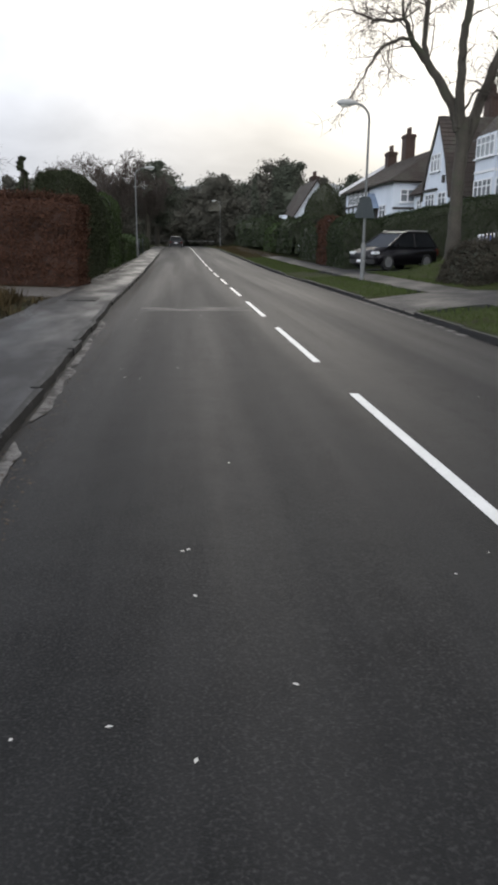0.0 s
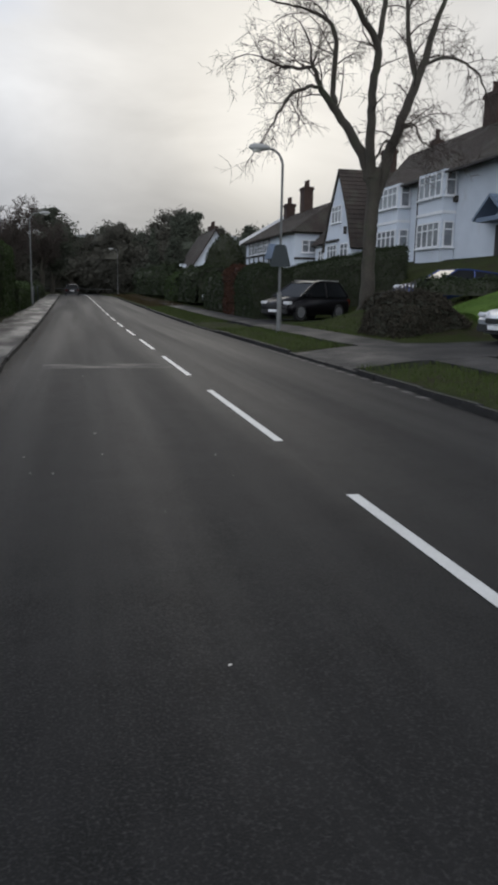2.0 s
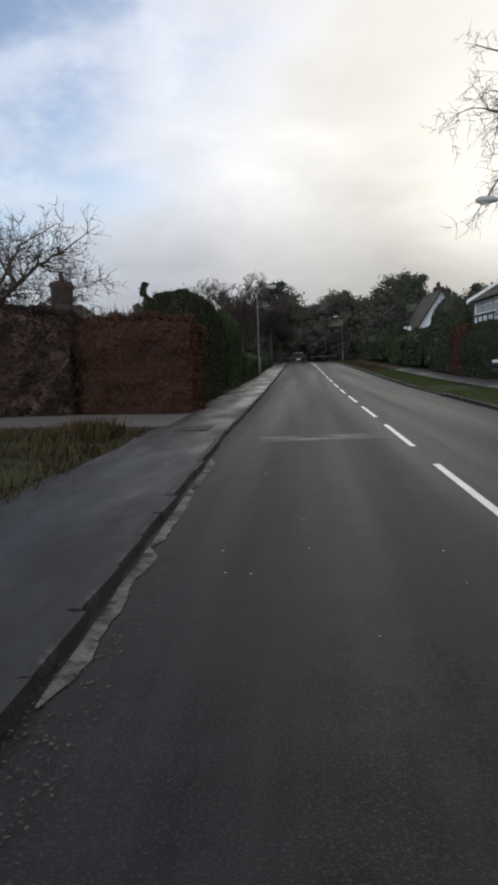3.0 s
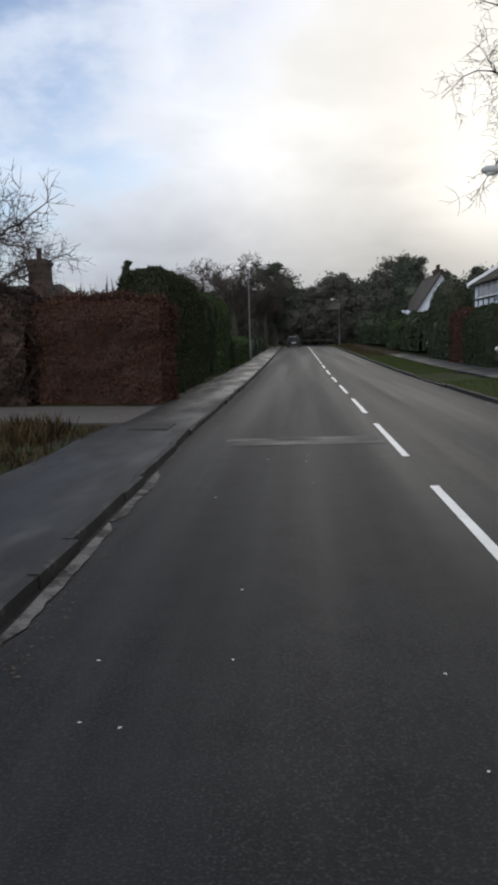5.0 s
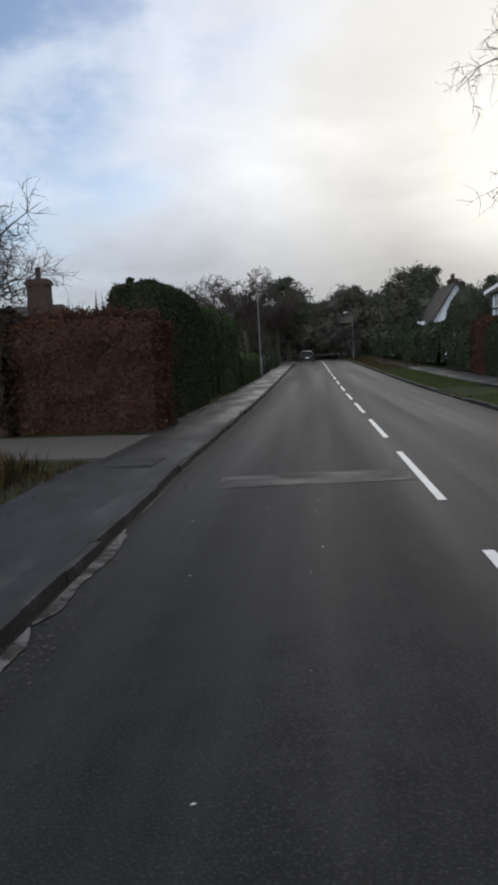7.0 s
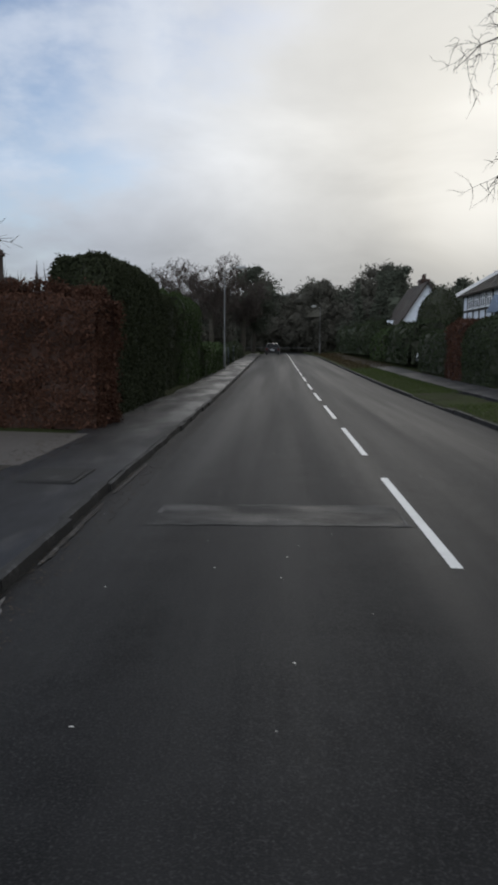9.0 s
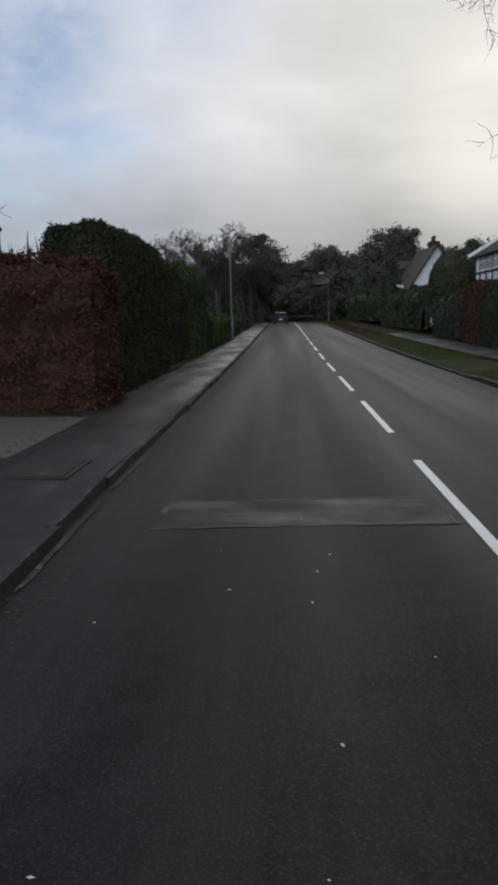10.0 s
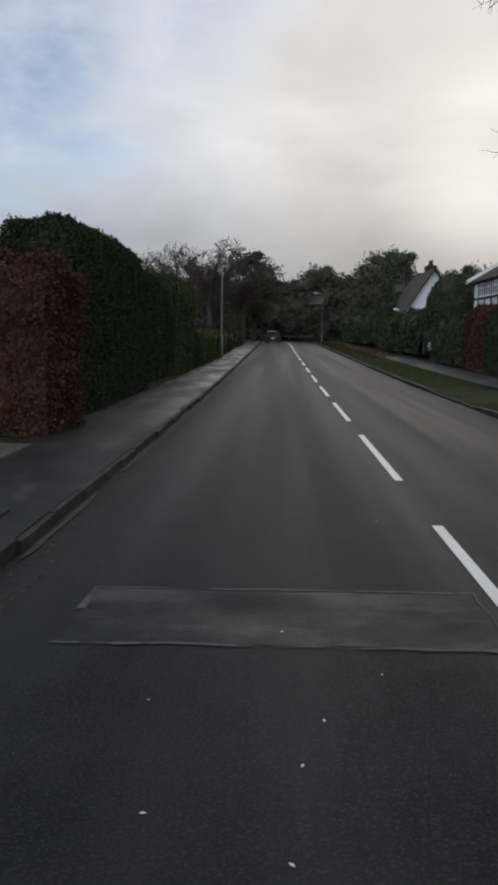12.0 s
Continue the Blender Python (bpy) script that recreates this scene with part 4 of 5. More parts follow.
# bungalow behind the beech hedge
bun = empty("bungalow")
boxpart("wall", (-26.0, -13.0, 44.0, 54.0, 0.0, 3.0), "brick", bun)
slab_roof("roof", bun, [((-26.5, 43.5, 2.8), (-12.5, 43.5, 2.8), (-14.5, 49.0, 5.0), (-24.5, 49.0, 5.0)), ((-26.5, 54.5, 2.8), (-12.5, 54.5, 2.8), (-14.5, 49.0, 5.0), (-24.5, 49.0, 5.0)),
                        ((-12.5, 43.5, 2.8), (-12.5, 54.5, 2.8), (-14.5, 49.0, 5.0), (-14.5, 49.0, 5.0))])
window(bun, 44.0, -17.5, -15.0, 1.0, 2.3, 3, "y")
chimney(bun, -15.2, 47.6, 4.0, 6.2, 1.0, 1.0, 1)
tagged(bun, "brown-roofed bungalow with a brick chimney behind a hedge", "house")


# ---- trees ----
def grow(pts_list, start, direction, length, radius, level, r, droop, out):
    """A wandering branch with side shoots; out collects (points, radii, level)."""
    n = max(3, int(length / (0.45 if level < 2 else 0.22)))
    p, d = start.copy(), direction.normalized()
    pts, rad = [p.copy()], [radius]
    for i in range(n):
        d = (d + Vector(r.normal(0, 0.16 + 0.05 * level, 3)) + Vector((0, 0, -droop * (0.3 + i / n)))).normalized()
        p = p + d * (length / n)
        pts.append(p.copy())
        rad.append(radius * (1 - 0.75 * (i + 1) / n))
    out.append((pts, rad, level))
    return pts, rad


def shoots(pts, rad, r, count, length, droop, level, out, last, spread=1.0):
    n = len(pts)
    for _ in range(count):
        i = int(r.uniform(0.25, 1.0) * (n - 1))
        d = (pts[min(i + 1, n - 1)] - pts[max(0, i - 1)]).normalized()
        side = Vector(r.normal(0, 1, 3))
        side = (side - d * side.dot(d)).normalized()
        dd = d * r.uniform(0.3, 0.9) + side * spread + Vector((0, 0, 0.25))
        l = length * r.uniform(0.5, 1.3)
        p2, r2 = grow(None, pts[i], dd, l, max(0.006, min(rad[i] * 0.4, 0.035) if level < 2 else 0.010), level, r, droop, out)
        if level < last:
            shoots(p2, r2, r, max(3, int(l * 4.0)), length * 0.5, droop * 1.7, level + 1, out, last, spread)


def bare_tree(name, base, trunk, limbs, r, label, twig_len=2.6, droop=0.10, count=6, last=3, fine=0.009, hang=0, girth=1.0):
    """trunk and limbs: rows of (x, y, z, radius) from the tree's foot."""
    th = empty(name, pose(*base))
    out = []
    v, f = [], []

    def smooth(rows):
        pts = [Vector(q[:3]) for q in rows]
        rad = [q[3] for q in rows]
        P, R = [], []
        for i in range(len(pts) - 1):
            a, b = pts[max(i - 1, 0)], pts[min(i + 2, len(pts) - 1)]
            for k in range(5):
                t = k / 5
                m1, m2 = (pts[i + 1] - a) * 0.5, (b - pts[i]) * 0.5
                h = (2 * t ** 3 - 3 * t * t + 1) * pts[i] + (t ** 3 - 2 * t * t + t) * m1 + (-2 * t ** 3 + 3 * t * t) * pts[i + 1] + (t ** 3 - t * t) * m2
                P.append(h + Vector(r.normal(0, 0.03, 3)) * (0 if k == 0 else 1))
                R.append(rad[i] + (rad[i + 1] - rad[i]) * t)
        return P + [pts[-1]], R + [rad[-1]]

    P, R = smooth(trunk)
    tube(v, f, P, R, 14)
    raw("trunk", v, f, "bark", th, "grey-brown ridged trunk", True)
    for rows in limbs:
        P, R = smooth(rows)
        R = [q * girth for q in R]
        v, f = [], []
        tube(v, f, P, R, 9)
        raw("limb", v, f, "bark", th, smooth=True)
        shoots(P, R, r, count, twig_len, droop, 1, out, last)
        grow(None, P[-1], P[-1] - P[-3], twig_len, R[-1] * 0.9, 1, r, droop, out)
        shoots(out[-1][0], out[-1][1], r, 7, twig_len * 0.6, droop * 1.5, 2, out, last)
        if hang:
            shoots(P[len(P) // 2:], R[len(P) // 2:], r, hang, 1.7, 0.24, 2, out, last, 0.8)
    v, f = [], []
    for pts, rad, lev in out:
        tube(v, f, pts, [max(q, fine * (0.55 if lev >= last else 1)) for q in rad], 5 if lev == 1 else 3)
    tagged(raw("twig_mass", v, f, "twig", th), kind="stuff")
    return tagged(th, label, "tree")


r = np.random.default_rng(41)
bare_tree("bare_tree", (9.6, 32.4, 0.9),
          [(0, 0, -0.5, 0.46), (0, 0, 0.3, 0.31), (0.02, 0, 2.0, 0.25), (0.08, 0, 4.2, 0.26), (0.05, 0, 5.4, 0.30)],
          [[(-0.1, 0, 4.9, 0.26), (-0.5, 0.1, 6.0, 0.24), (-1.45, 0.3, 7.4, 0.19), (-2.2, 0.2, 8.3, 0.13), (-2.6, 0.1, 9.1, 0.07)],
           [(-1.4, 0.3, 7.3, 0.14), (-1.5, 0.7, 8.4, 0.13), (-1.45, 0.9, 10.3, 0.11), (-2.1, 1.0, 11.0, 0.08), (-3.2, 1.2, 11.3, 0.06)],
           [(-0.1, -0.1, 5.0, 0.25), (-0.35, -0.5, 6.6, 0.21), (-0.4, -0.7, 8.2, 0.19), (-0.36, -0.9, 9.4, 0.17), (-1.2, -1.2, 10.4, 0.13), (-2.1, -1.6, 11.3, 0.10), (-3.2, -2.0, 12.5, 0.06)],
           [(-0.36, -0.9, 9.3, 0.14), (-0.15, -0.8, 11.3, 0.11), (-0.7, -0.6, 12.2, 0.09), (-0.9, -0.6, 14.0, 0.05)],
           [(-0.2, -0.8, 11.0, 0.09), (0.35, -1.2, 11.8, 0.08), (1.0, -1.5, 12.5, 0.05)],
           [(0.16, 0, 4.2, 0.26), (0.6, 0.25, 5.5, 0.27), (1.2, 0.5, 6.9, 0.24), (2.0, 0.8, 8.9, 0.21), (2.6, 1.1, 10.5, 0.16), (3.4, 1.4, 12.6, 0.08)],
           [(2.0, 0.8, 8.8, 0.15), (1.75, 1.3, 10.6, 0.12), (1.8, 1.8, 13.0, 0.06)],
           [(-2.15, 0.2, 8.2, 0.09), (-2.9, -0.2, 8.0, 0.08), (-3.6, -0.5, 7.6, 0.07), (-4.3, -0.7, 6.5, 0.04)],
           [(-2.5, 0.1, 8.9, 0.08), (-3.4, 0.5, 8.9, 0.07), (-4.4, 0.9, 9.3, 0.04)],
           [(2.2, 0.9, 9.4, 0.09), (3.1, 0.4, 9.7, 0.07), (4.1, 0.0, 9.2, 0.05), (4.6, -0.2, 8.2, 0.03)],
           [(1.2, 0.5, 7.0, 0.07), (1.7, 0.2, 7.1, 0.05), (2.0, -0.1, 6.4, 0.04), (2.5, -0.2, 6.2, 0.02)],
           [(0.0, 0, 5.6, 0.06), (0.45, -0.2, 6.4, 0.05), (0.75, -0.3, 6.2, 0.035), (1.1, -0.4, 6.9, 0.02)]],
          r, "tall leafless tree with forked trunk and drooping twigs beside a driveway", 1.9, 0.17, 8, 3, 0.0055, 8, 0.82)
G = 0.78
bare_tree("garden_tree", (-11.6, 26.9, 0.1),
          [(0, 0, -0.3, 0.2), (0.05, 0, 1.2, 0.16), (0.1, 0, 2.2, 0.14)],
          [[(a * G, b * G, c * G, d) for a, b, c, d in rows] for rows in (
              [(0.1, 0, 2.3, 0.10), (1.2, -0.3, 4.2, 0.08), (2.6, -0.6, 5.3, 0.05), (4.0, -0.8, 6.0, 0.025)],
              [(0.1, 0, 2.5, 0.10), (0.8, 0.4, 4.6, 0.07), (1.8, 0.6, 6.5, 0.03)],
              [(0.05, 0, 2.5, 0.10), (-0.5, 0.1, 4.8, 0.08), (-0.4, 0.3, 7.6, 0.03)],
              [(0.0, 0, 2.3, 0.10), (-1.6, 0.2, 4.3, 0.07), (-3.2, 0.3, 6.3, 0.03)],
              [(0.1, 0, 2.0, 0.08), (1.6, -0.4, 3.3, 0.06), (3.2, -0.6, 4.2, 0.03), (4.2, -0.8, 4.6, 0.02)])],
          r, "leafless garden tree with fine spreading twigs behind the hedge", 1.3, 0.0, 44, 3, 0.0045)


def leafy_tree(name, base, height, width, leaf, size, n, r, label, kind="round", trunk_r=0.25, low=0.25, group="", clumps=14, long=1.6):
    """Trunk, limbs and a crown of many clumps of leaves with gaps and an uneven outline."""
    th = empty(name, pose(*base))
    v, f = [], []
    tube(v, f, [Vector((0, 0, -0.5)), Vector((0, 0, height * 0.4)), Vector((0.1, 0, height * 0.9))], [trunk_r, trunk_r * 0.75, trunk_r * 0.2], 8)
    centres = []
    for k in range(clumps):
        u = (k + 0.5) / clumps
        z = height * (low + (1 - low) * u * 0.93)
        if kind == "cone":
            w = width * 0.5 * (1.04 - u) ** 0.8
        elif kind == "flat":
            w = width * 0.5 * (0.45 + 0.75 * (1 - abs(u * 2 - 1.35) / 1.4))
        else:
            w = width * 0.5 * math.sqrt(max(0.08, 1 - (2 * u - 0.9) ** 2 * 0.85))
        a = r.uniform(0, 2 * math.pi)
        rr = w * r.uniform(0.25, 0.75)
        c = Vector((rr * math.cos(a), rr * math.sin(a), z))
        centres.append((c, max(w * r.uniform(0.45, 0.75), width * 0.08)))
        tube(v, f, [Vector((0, 0, z * 0.75)), c * 0.6 + Vector((0, 0, z * 0.36)), c], [trunk_r * 0.4, trunk_r * 0.25, 0.02], 5)
    raw("trunk", v, f, "bark", th)
    cv, cf = [], []
    for c, w in centres:
        b0 = len(cv)
        for j in range(7):
            for i in range(9):
                a, e = 2 * math.pi * i / 9, math.pi * (j / 6 - 0.5)
                d = Vector((math.cos(a) * math.cos(e), math.sin(a) * math.cos(e), math.sin(e) * (0.45 if kind == "flat" else 0.8)))
                cv.append(c + d * w * (0.46 + 0.25 * noise.noise(d * 2.1 + c)))
        cf += [(b0 + j * 9 + i, b0 + j * 9 + (i + 1) % 9, b0 + j * 9 + 9 + (i + 1) % 9, b0 + j * 9 + 9 + i) for j in range(6) for i in range(9)]
    raw("inner_crown", cv, cf, leaf, th)
    pts, nrm = [], []
    per = n // clumps
    for c, w in centres:
        d = r.normal(size=(per, 3))
        d /= np.linalg.norm(d, axis=1)[:, None]
        rad = w * (r.uniform(0.35, 1.0, per) ** 0.5) * (1 + 0.25 * r.normal(size=per))
        q = d * rad[:, None] * ((1, 1, 0.45) if kind == "flat" else (1, 1, 0.8)) + np.array(c)
        pts.append(q), nrm.append(d)
    pts, nrm = np.concatenate(pts), np.concatenate(nrm)
    keep = pts[:, 2] > 0.1
    vv, ff = leaf_cards(pts[keep], nrm[keep], size, r, 0.4, long)
    raw("crown", vv, ff, leaf, th)
    return tagged(th, label, "tree", group)


r = np.random.default_rng(77)


def clipped_conifer(name, base, height, width, leaf, size, n, seed, label):
    """A dense upright conifer: pointed oval core, and foliage sprays over all its skin."""
    q = np.random.default_rng(seed)
    th = empty(name, pose(*base))

    def at(a, u):
        w = width / 2 * (1 - u ** 2.6) ** 0.75 * (0.82 + 0.18 * min(1, u * 4))
        w *= 1 + 0.16 * noise.noise((math.cos(a) * 1.7, math.sin(a) * 1.7, u * 4 + seed))
        return Vector((w * math.cos(a), w * math.sin(a), height * u))
    v = [at(2 * math.pi * i / 20, j / 15) * 0.96 for j in range(16) for i in range(20)]
    f = [(j * 20 + i, j * 20 + (i + 1) % 20, (j + 1) * 20 + (i + 1) % 20, (j + 1) * 20 + i) for j in range(15) for i in range(20)]
    raw("core", v, f, "core", th, smooth=True)
    pts, nrm = [], []
    for _ in range(n):
        a, u = q.uniform(0, 2 * math.pi), 1 - math.sqrt(q.uniform(0, 1))
        d = Vector((math.cos(a), math.sin(a), 0.3))
        pts.append(at(a, u) + d * q.normal(0, 0.07)), nrm.append(d)
    vv, ff = leaf_cards(np.array(pts), np.array(nrm), size, q, 0.4, 1.8)
    raw("foliage", vv, ff, leaf, th)
    return tagged(th, label, "tree")


clipped_conifer("cypress", (11.75, 73.5, 1.5), 5.3, 3.9, "conifer", 0.10, 9000, 81, "dense dark cypress in a front garden")
# far evergreens take the lifted green that imitates haze
leafy_tree("holly_tree", (12.0, 112.0, 1.5), 10.6, 4.6, "far_green_hazed", 0.2, 5000, r, "dark evergreen tree with a ragged gappy crown", "cone", 0.22, 0.1, clumps=20)
leafy_tree("holly_tree", (9.2, 114.0, 1.2), 9.4, 3.2, "far_green_hazed", 0.2, 3600, r, "dark evergreen tree with a ragged gappy crown", "cone", 0.2, 0.1, clumps=16)
leafy_tree("cedar", (7.0, 172.0, 0.8), 14.2, 12.0, "far_green_hazed", 0.3, 6000, r, "flat-topped dark cedar above the far trees", "flat", 0.5, 0.3, clumps=16)
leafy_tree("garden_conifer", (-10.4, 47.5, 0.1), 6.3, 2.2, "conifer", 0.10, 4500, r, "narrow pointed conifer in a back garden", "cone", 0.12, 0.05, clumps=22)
leafy_tree("scots_pine", (-4.6, 118.0, 0.8), 12.2, 7.5, "far_green_hazed", 0.22, 7000, r, "tall dark pine at the bend of the road", "round", 0.35, 0.3, clumps=16)
# bare oaks behind it
v0 = [(0, 0, -0.5, 0.4), (0, 0, 3, 0.32), (0.1, 0, 5.5, 0.28)]
for k, (x, y, s) in enumerate(((-9.2, 103, 1.0), (-13.5, 110, 1.0), (-5.8, 112, 0.92))):
    limbs = []
    for j in range(13):
        a = j * 2.4 + k
        h = r.uniform(2.6, 5.6)
        l = r.uniform(2.4, 4.6)
        limbs.append([(0.05, 0, h * s, 0.17), (l * 0.45 * math.cos(a), l * 0.45 * math.sin(a), (h + 2.2) * s, 0.11), (l * math.cos(a), l * math.sin(a), (h + 4.7) * s, 0.04)])
    bare_tree("bare_oak", (x, y, 0.7), v0, limbs, np.random.default_rng(90 + k), "leafless oak with a dense fan of twigs", 1.5, 0.02, 24, 3, 0.019, 0, 0.6)
# belt of mixed trees closing the road, and along both sides; haze is in their leaf colours
spots = []
for k in range(60):
    x = -62 + k * 2.2 + r.uniform(-1, 1)
    y = r.uniform(130, 172) + 0.1 * abs(x)
    if -4.6 < x < 4.6 and y < 150:
        y = r.uniform(152, 170)
    spots.append((x, y, r.uniform(9.0, 12.5)))
spots += [(-1.5, 158.0, 11.6), (1.2, 161.0, 11.9), (3.6, 157.0, 11.2)]
for k in range(12):
    spots.append((-9 + k * 1.6, r.uniform(150, 164), r.uniform(9.5, 11.5)))
for k in range(13):
    spots.append((-8.5 - r.uniform(0, 6), 64 + k * 4.6, r.uniform(4.5, 7.0)))
for k in range(8):
    spots.append((9.5 + r.uniform(0, 3), 118 + k * 5.0, r.uniform(5.5, 8.0)))
for k in range(16):
    spots.append((r.uniform(30, 44), 44 + k * 6.0, r.uniform(6.0, 8.5)))
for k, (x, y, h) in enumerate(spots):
    leafy_tree("woodland_tree", (x, y, min(bank(x, y), 4.0)), h, h * r.uniform(0.6, 0.95), "woodland_hazed" if k % 3 else "far_green_hazed", 0.15 if y < 120 else 0.20, 4200, r, "brown-green winter tree in the far wood, its colour paled for haze", "round", 0.22, 0.05, "far wood", 14, 3.0)
# far wooded hill, with its haze painted into the pale colour
hv, hf = [], []
hx = np.arange(-700, 701, 10)
for j, (yy, k) in enumerate(((330, 0.0), (420, 0.75), (470, 1.0), (620, 1.0))):
    for x in hx:
        t = noise.noise((x * 0.006, 1.7, 0)) * 8 + noise.noise((x * 0.05, 4.2, j)) * 2.4 + noise.noise((x * 0.25, 9.1, j)) * 1.2
        hv.append((x, yy, -2 + k * (31 + t + 10 * min(max(x, 0) / 200, 1))))
m_ = len(hx)
hf = [(j * m_ + i, j * m_ + i + 1, (j + 1) * m_ + i + 1, (j + 1) * m_ + i) for j in range(3) for i in range(m_ - 1)]
tagged(raw("backdrop", hv, hf, "hill"), "far wooded hillside above the trees, haze painted in as pale grey", "hill", kind="structure")


# ---- street lamps, sign, fences ----
def street_lamp(base, height, reach, label, pole_r=0.05):
    th = empty("street_lamp", pose(*base))
    s = 1 if reach > 0 else -1
    v, f = [], []
    tube(v, f, [Vector((0, 0, -0.3)), Vector((0, 0, 1.25)), Vector((0, 0, 1.3))], [0.085, 0.085, pole_r], 12)
    raw("column_base", v, f, "steel", th, smooth=True)
    v, f = [], []
    pts = [Vector((0, 0, 1.28)), Vector((0, 0, height * 0.5)), Vector((0, 0, height - 0.55))]
    for a in (20, 45, 70, 90):
        pts.append(Vector((s * 0.5 * (1 - math.cos(radians(a))), 0, height - 0.55 + 0.5 * math.sin(radians(a)))))
    pts.append(Vector((reach - s * 0.3, 0, height - 0.03)))
    tube(v, f, pts, [pole_r, pole_r * 0.85] + [0.04] * (len(pts) - 2), 10)
    raw("pole", v, f, "steel", th, "galvanised pole with a curved arm", True)
    v, f = [], []
    prof = [(-0.34, 0.035), (-0.28, 0.075), (-0.05, 0.12), (0.2, 0.12), (0.33, 0.07), (0.37, 0.02)]
    tube(v, f, [Vector((reach + s * a, 0, height - 0.03)) for a, b in prof], [b for a, b in prof], 12)
    head = raw("lantern", v, f, "lamp_head", th, smooth=True)
    v, f = [], []
    prof = [(-0.05, 0.02), (0.0, 0.085), (0.2, 0.09), (0.27, 0.02)]
    tube(v, f, [Vector((reach + s * a, 0, height - 0.10)) for a, b in prof], [b for a, b in prof], 10)
    raw("bowl", v, f, "lamp_glass", head, smooth=True)
    return tagged(th, label, "street lamp", "street lamps")


street_lamp((4.93, 28.5, 0.15), 5.95, -0.78, "grey steel street lamp with curved arm on the grass verge")
street_lamp((-4.6, 58.5, 0.25), 6.25, 1.0, "grey steel street lamp with curved arm behind the footpath")
street_lamp((4.6, 118.0, 0.7), 6.6, -0.9, "distant grey steel street lamp")
sign = empty("road_sign", pose(4.90, 28.40, 2.30))
bm = prism(bmesh.new(), [(-0.36, 0.06), (-0.30, 0.0), (0.30, 0.0), (0.36, 0.06), (0.20, 0.66), (0.14, 0.72), (-0.14, 0.72), (-0.20, 0.66)], -0.012, 0.0, "y")
part("plate", bm, "lead", sign, "plain blue-grey sign plate")
for z in (0.18, 0.52):
    boxpart("clamp", (-0.12, 0.12, 0.0, 0.05, z, z + 0.04), "steel", sign)
tagged(sign, "blue-grey sign plate clamped to the lamp post", "road sign")

fence = empty("picket_fence", pose(8.05, 27.2, bank(8.2, 27.2) - 0.1))
for i in range(11):
    h = 1.0 + 0.05 * i
    bm = prism(bmesh.new(), [(i * 0.13, -0.2), (i * 0.13 + 0.08, -0.2), (i * 0.13 + 0.08, h), (i * 0.13 + 0.04, h + 0.08), (i * 0.13, h)], 0.0, 0.02, "y")
    part("picket", bm, "timber", fence)
for z in (0.3, 0.9):
    boxpart("rail", (-0.05, 1.45, 0.02, 0.06, z, z + 0.07), "timber", fence)
tagged(fence, "short dark picket fence on the bank", "fence")

rail = empty("roadside_rail", pose(-6.5, 127.0, 0.65))
for i in range(7):
    boxpart("post", (i * 1.7 - 0.05, i * 1.7 + 0.05, -0.05, 0.05, -0.2, 0.92), "timber", rail)
boxpart("rail", (-0.3, 10.6, -0.08, -0.05, 0.86, 0.93), "steel", rail)
tagged(rail, "pale railing across the far end of the road", "railing")
for y in (64.5, 71.0):
    p_ = empty("bollard", pose(-4.75, y, road_z(y) + 0.08))
    boxpart("post", (-0.05, 0.05, -0.05, 0.05, -0.1, 1.25), "lead", p_, bevel=0.01)
    boxpart("cap", (-0.06, 0.06, -0.06, 0.06, 1.25, 1.29), "steel", p_)
    tagged(p_, "pale wooden gate post beside the footpath", "post")


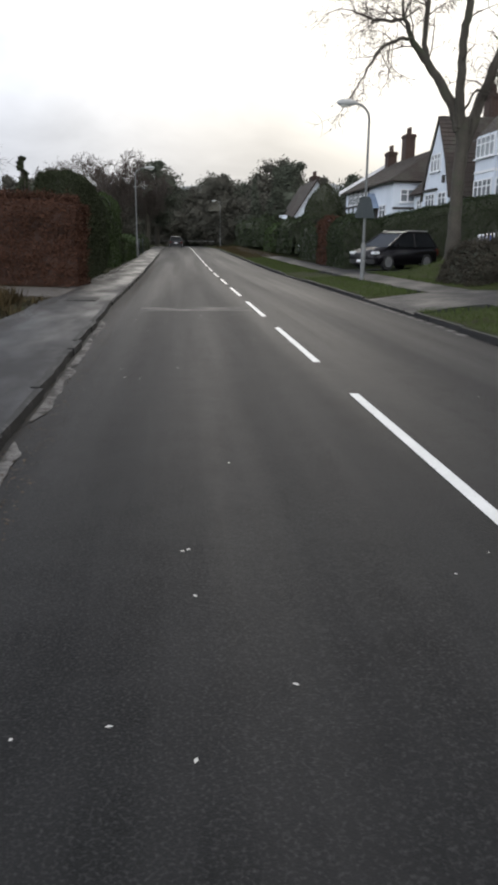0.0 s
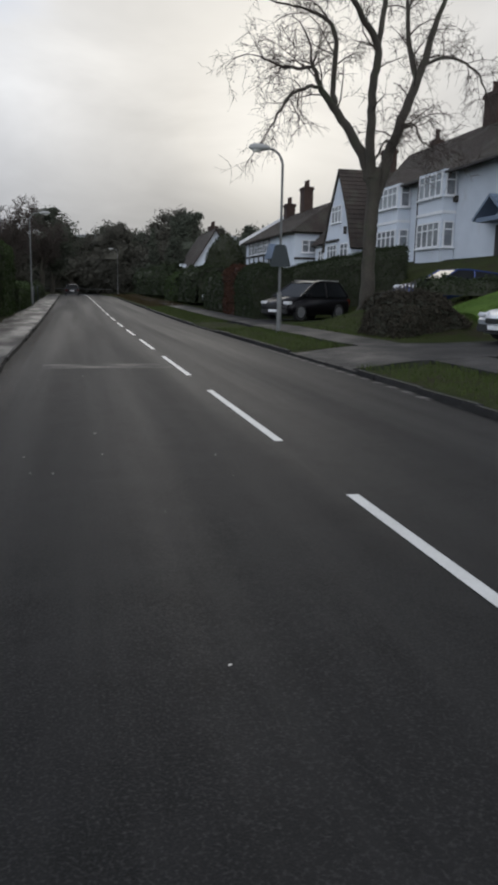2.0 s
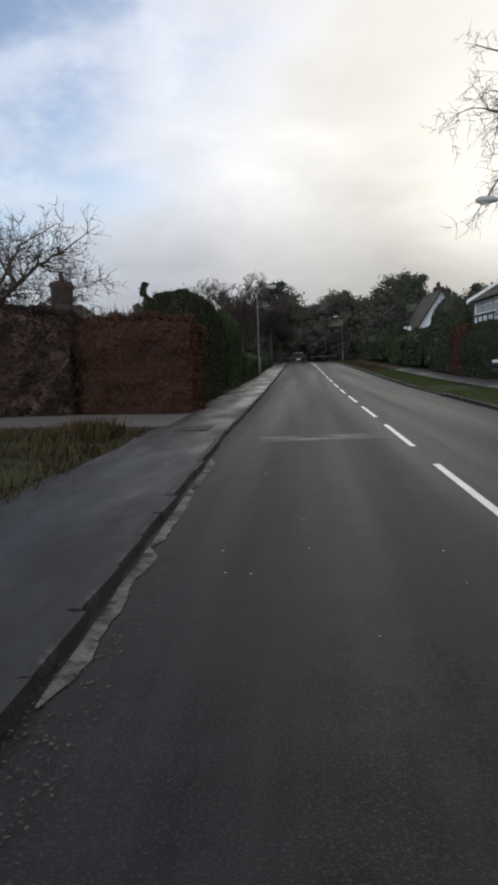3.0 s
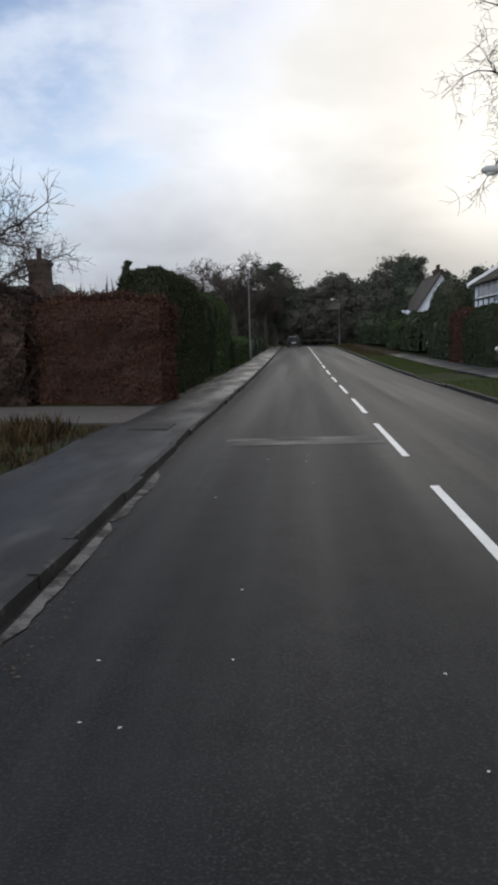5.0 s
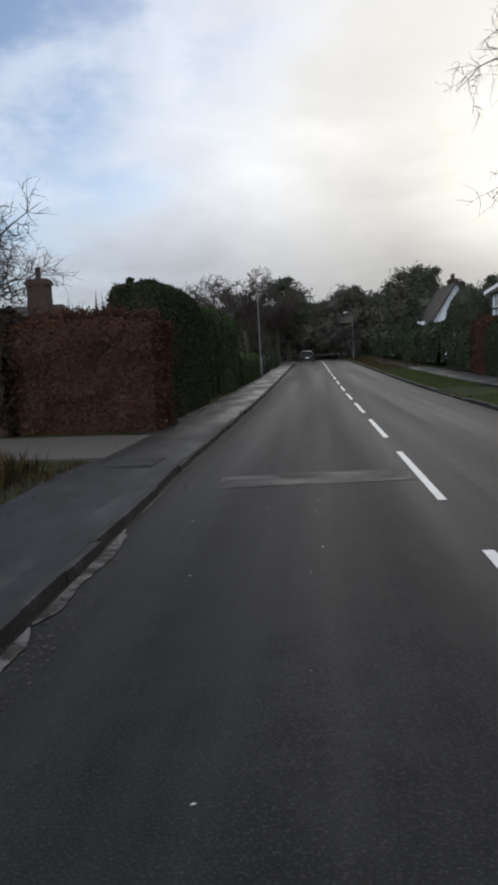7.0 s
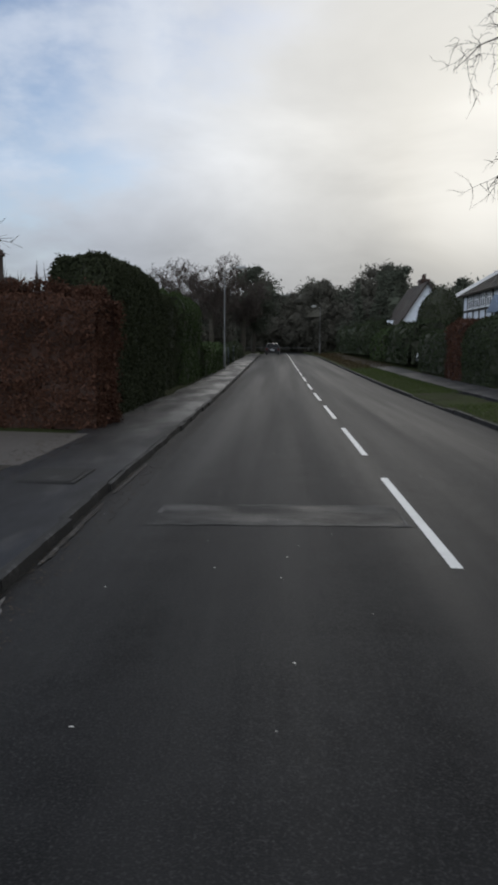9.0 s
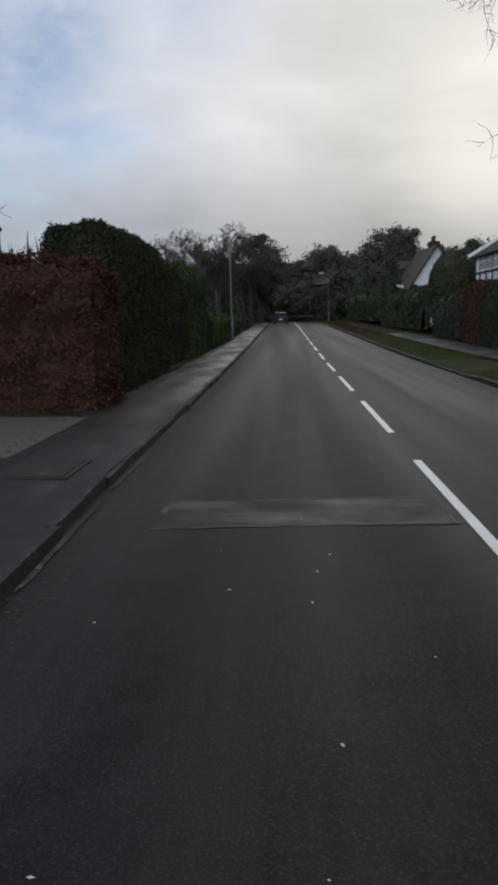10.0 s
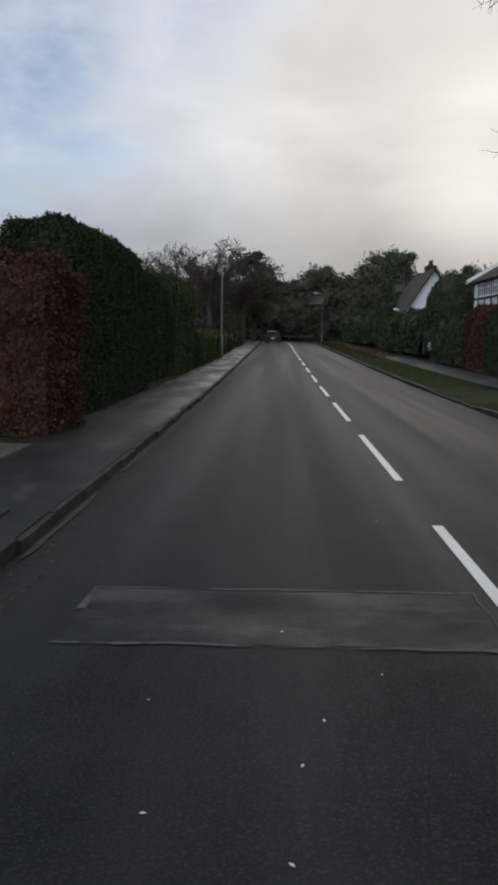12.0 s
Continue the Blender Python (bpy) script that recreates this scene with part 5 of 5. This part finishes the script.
# ---- cars ----
def car(m, paint, label, length=4.2, width=1.78, height=1.5, suv=False, hatch=True):
    """Front towards +x. Body, cabin glass, roof, wheels, lamps, bumpers, mirrors."""
    th = empty("parked_car", m)
    L, W, H = length / 2, width / 2, height
    g = 0.22 if suv else 0.17
    belt = H * 0.60
    bm = prism(bmesh.new(), [(-L, g + 0.12), (-L + 0.12, g), (L - 0.22, g), (L - 0.04, g + 0.16), (L, belt * 0.58), (L - 0.10, belt * 0.74), (L - 0.34, belt * 0.86), (L * (0.60 if suv else 0.48), belt * 0.99), (0, belt), (-L + 0.1, belt), (-L, belt * 0.85)], -W, W, "y")
    bmesh.ops.bevel(bm, geom=[e for e in bm.edges if abs(e.verts[0].co.y) > W - 0.01 and abs(e.verts[1].co.y) > W - 0.01 and abs(e.verts[0].co.y - e.verts[1].co.y) < 0.01], offset=0.14, segments=4, affect="EDGES")
    body = part("body", bm, paint, th)
    for p in body.data.polygons:
        p.use_smooth = True
    wx, tx = (0.62, 0.10) if suv else (0.50, 0.12)
    cab = [(L * wx, belt - 0.02), (L * tx, H - 0.06), (-L * 0.1, H), (-L * 0.72, H - 0.05), (-L * 0.96, belt - 0.02)]
    bm = prism(bmesh.new(), cab, -W + 0.06, W - 0.06, "y")
    for vtx in bm.verts:
        k = max(0, (vtx.co.z - belt) / (H - belt))
        vtx.co.y *= 1 - 0.20 * k
    bmesh.ops.bevel(bm, geom=list(bm.edges), offset=0.04, segments=2, affect="EDGES")
    part("glazing", bm, "glass", th, "dark reflective glass")
    bm = bmesh.new()
    top = [(L * 0.13, H - 0.055), (-L * 0.1, H + 0.005), (-L * 0.74, H - 0.04), (-L * 0.74, H - 0.10), (-L * 0.1, H - 0.06), (L * 0.13, H - 0.12)]
    prism(bm, top, -W * 0.80 + 0.01, W * 0.80 - 0.01, "y")
    bmesh.ops.bevel(bm, geom=list(bm.edges), offset=0.02, segments=2, affect="EDGES")
    part("roof", bm, paint, th)
    for s in (-1, 1):
        for a, b in ((L * wx, L * tx), (-L * 0.22, -L * 0.22), (-L * 0.96, -L * 0.72)):
            v, f = [], []
            tube(v, f, [Vector((a, s * (W - 0.055), belt - 0.02)), Vector((b, s * (W * 0.80 - 0.03), H - 0.07))], [0.045, 0.04], 6)
            raw("pillar", v, f, paint, th)
        for x in (L * 0.62, -L * 0.60):
            wh = empty("wheel", pose(x, s * (W - 0.10), 0.32 if not suv else 0.35))
            wh.parent = th
            R = 0.32 if not suv else 0.35
            v, f = [], []
            tube(v, f, [Vector((0, -0.1, 0)), Vector((0, -0.09, 0)), Vector((0, 0.09, 0)), Vector((0, 0.11, 0))], [R * 0.86, R, R, R * 0.86], 20)
            raw("tyre", v, f, "tyre", wh, smooth=False)
            v, f = [], []
            tube(v, f, [Vector((0, s * 0.06, 0)), Vector((0, s * 0.118, 0)), Vector((0, s * 0.125, 0))], [R * 0.66, R * 0.64, R * 0.2], 16)
            raw("rim", v, f, "alloy", wh)
        bm = box(bmesh.new(), L - 0.30, L - 0.02, s * (W - 0.22) - 0.17, s * (W - 0.22) + 0.17, belt * 0.66, belt * 0.80)
        bmesh.ops.bevel(bm, geom=list(bm.edges), offset=0.04, segments=2, affect="EDGES")
        part("headlight", bm, "headlight", th)
        bm = box(bmesh.new(), -L - 0.01, -L + 0.12, s * (W - 0.16) - 0.12, s * (W - 0.16) + 0.12, belt * 0.62, belt * 0.92)
        bmesh.ops.bevel(bm, geom=list(bm.edges), offset=0.03, segments=2, affect="EDGES")
        part("tail_light", bm, "tail_red", th)
        bm = box(bmesh.new(), L * 0.36, L * 0.46, s * (W + 0.09) - 0.08, s * (W + 0.09) + 0.08, belt, belt + 0.14)
        bmesh.ops.bevel(bm, geom=list(bm.edges), offset=0.03, segments=2, affect="EDGES")
        part("mirror", bm, paint, th)
        if suv:
            v, f = [], []
            tube(v, f, [Vector((0.1, s * W * 0.72, H + 0.03)), Vector((-L * 0.7, s * W * 0.72, H + 0.02))], [0.025, 0.025], 6)
            raw("roof_rail", v, f, "alloy", th)
    boxpart("grille", (L - 0.06, L + 0.012, -0.42, 0.42, belt * 0.50, belt * 0.64), "plastic", th, "dark grille", 0.015)
    boxpart("bumper", (L - 0.10, L + 0.03, -W + 0.12, W - 0.12, g + 0.05, g + 0.24), "plastic", th, "", 0.03)
    boxpart("number_plate", (L + 0.03, L + 0.04, -0.26, 0.26, g + 0.12, g + 0.23), "frame", th)
    boxpart("rear_bumper", (-L - 0.03, -L + 0.10, -W + 0.12, W - 0.12, g + 0.05, g + 0.26), "plastic", th, "", 0.03)
    boxpart("number_plate", (-L - 0.012, -L - 0.002, -0.26, 0.26, belt * 0.62, belt * 0.62 + 0.11), "frame", th)
    return tagged(th, label, "car")


car(pose(8.1, 35.8, bank(8.2, 36.0) + 0.02, 0, 0, 211), "car_dark", "dark people carrier parked on a driveway facing the road", 4.05, 1.76, 1.66, True)
car(pose(10.1, 20.2, bank(9.0, 20.2) + 0.03, 0, 0, 186), "car_silver", "silver hatchback parked on a driveway facing the road", 4.0, 1.72, 1.46)
car(pose(11.6, 29.2, bank(11.0, 29.2) - 0.30, 0, -4, 182), "car_blue", "blue hatchback parked on the bank behind a low hedge", 4.0, 1.72, 1.45)
car(pose(-1.9, 113.0, road_z(113) + 0.0, 0, 0, 90), "car_grey", "dark car standing in the far lane", 4.2, 1.78, 1.5)
car(pose(8.8, 55.0, bank(8.0, 55.0), 0, 0, 190), "car_white", "white car partly hidden behind a hedge", 4.0, 1.72, 1.45)


# ---- plants along the verge ----
def tuft(name, n, xr, yr, zf, h, material, label, category, seed, lean=0.35, skip=None):
    q = np.random.default_rng(seed)
    v, f = [], []
    for _ in range(n):
        x, y = q.uniform(*xr), q.uniform(*yr)
        if skip and skip(x, y):
            continue
        z = zf(x, y)
        a, l, w = q.uniform(0, 6.283), h * q.uniform(0.5, 1.3), h * 0.07 + 0.003
        dx, dy = math.cos(a), math.sin(a)
        b = len(v)
        v += [(x - dy * w, y + dx * w, z - 0.02), (x + dy * w, y - dx * w, z - 0.02), (x + dx * l * lean, y + dy * l * lean, z + l)]
        f.append((b, b + 1, b + 2))
    return tagged(raw(name, v, f, material), label, category, kind="stuff")


off_drive = lambda x, y: 16.7 < y < 21.2 or 31.6 < y < 36.8
tuft("verge_grass", 26000, (3.3, 4.98), (8, 60), bank, 0.075, "blade", "short damp grass on the verge", "grass", 51, skip=off_drive)
tuft("bank_grass", 26000, (6.3, 13.5), (10, 34), bank, 0.09, "blade", "rough grass on the bank", "grass", 52, skip=lambda x, y: 16.9 < y < 22.6)
tuft("verge_plants", 9000, (-8.5, -4.7), (6, 19.6), bank, 0.16, "dry", "tangled brown and straw-coloured plants along the footpath", "plants", 53, 0.8, skip=lambda x, y: noise.noise((x * 0.8, y * 0.8, 5)) < -0.1)
tuft("ground_cover", 9000, (-9.0, -4.75), (3, 19.8), bank, 0.09, "heather", "low dark brown ground cover by the footpath", "plants", 54, 0.9)
tuft("straw_clump", 700, (-6.2, -5.2), (17.0, 18.8), bank, 0.32, "dry", "straw-coloured grass clump by the driveway", "plants", 55, 0.6)
tuft("tall_stems", 70, (-9.0, -6.3), (27.2, 28.5), lambda x, y: 2.2, 1.0, "twig", "bare upright stems behind the hedge", "stems", 56, 0.15)
tuft("far_verge_weeds", 9000, (3.45, 6.2), (60, 112), bank, 0.16, "dry", "worn grass and weeds on the far verge", "grass", 57, 0.7)
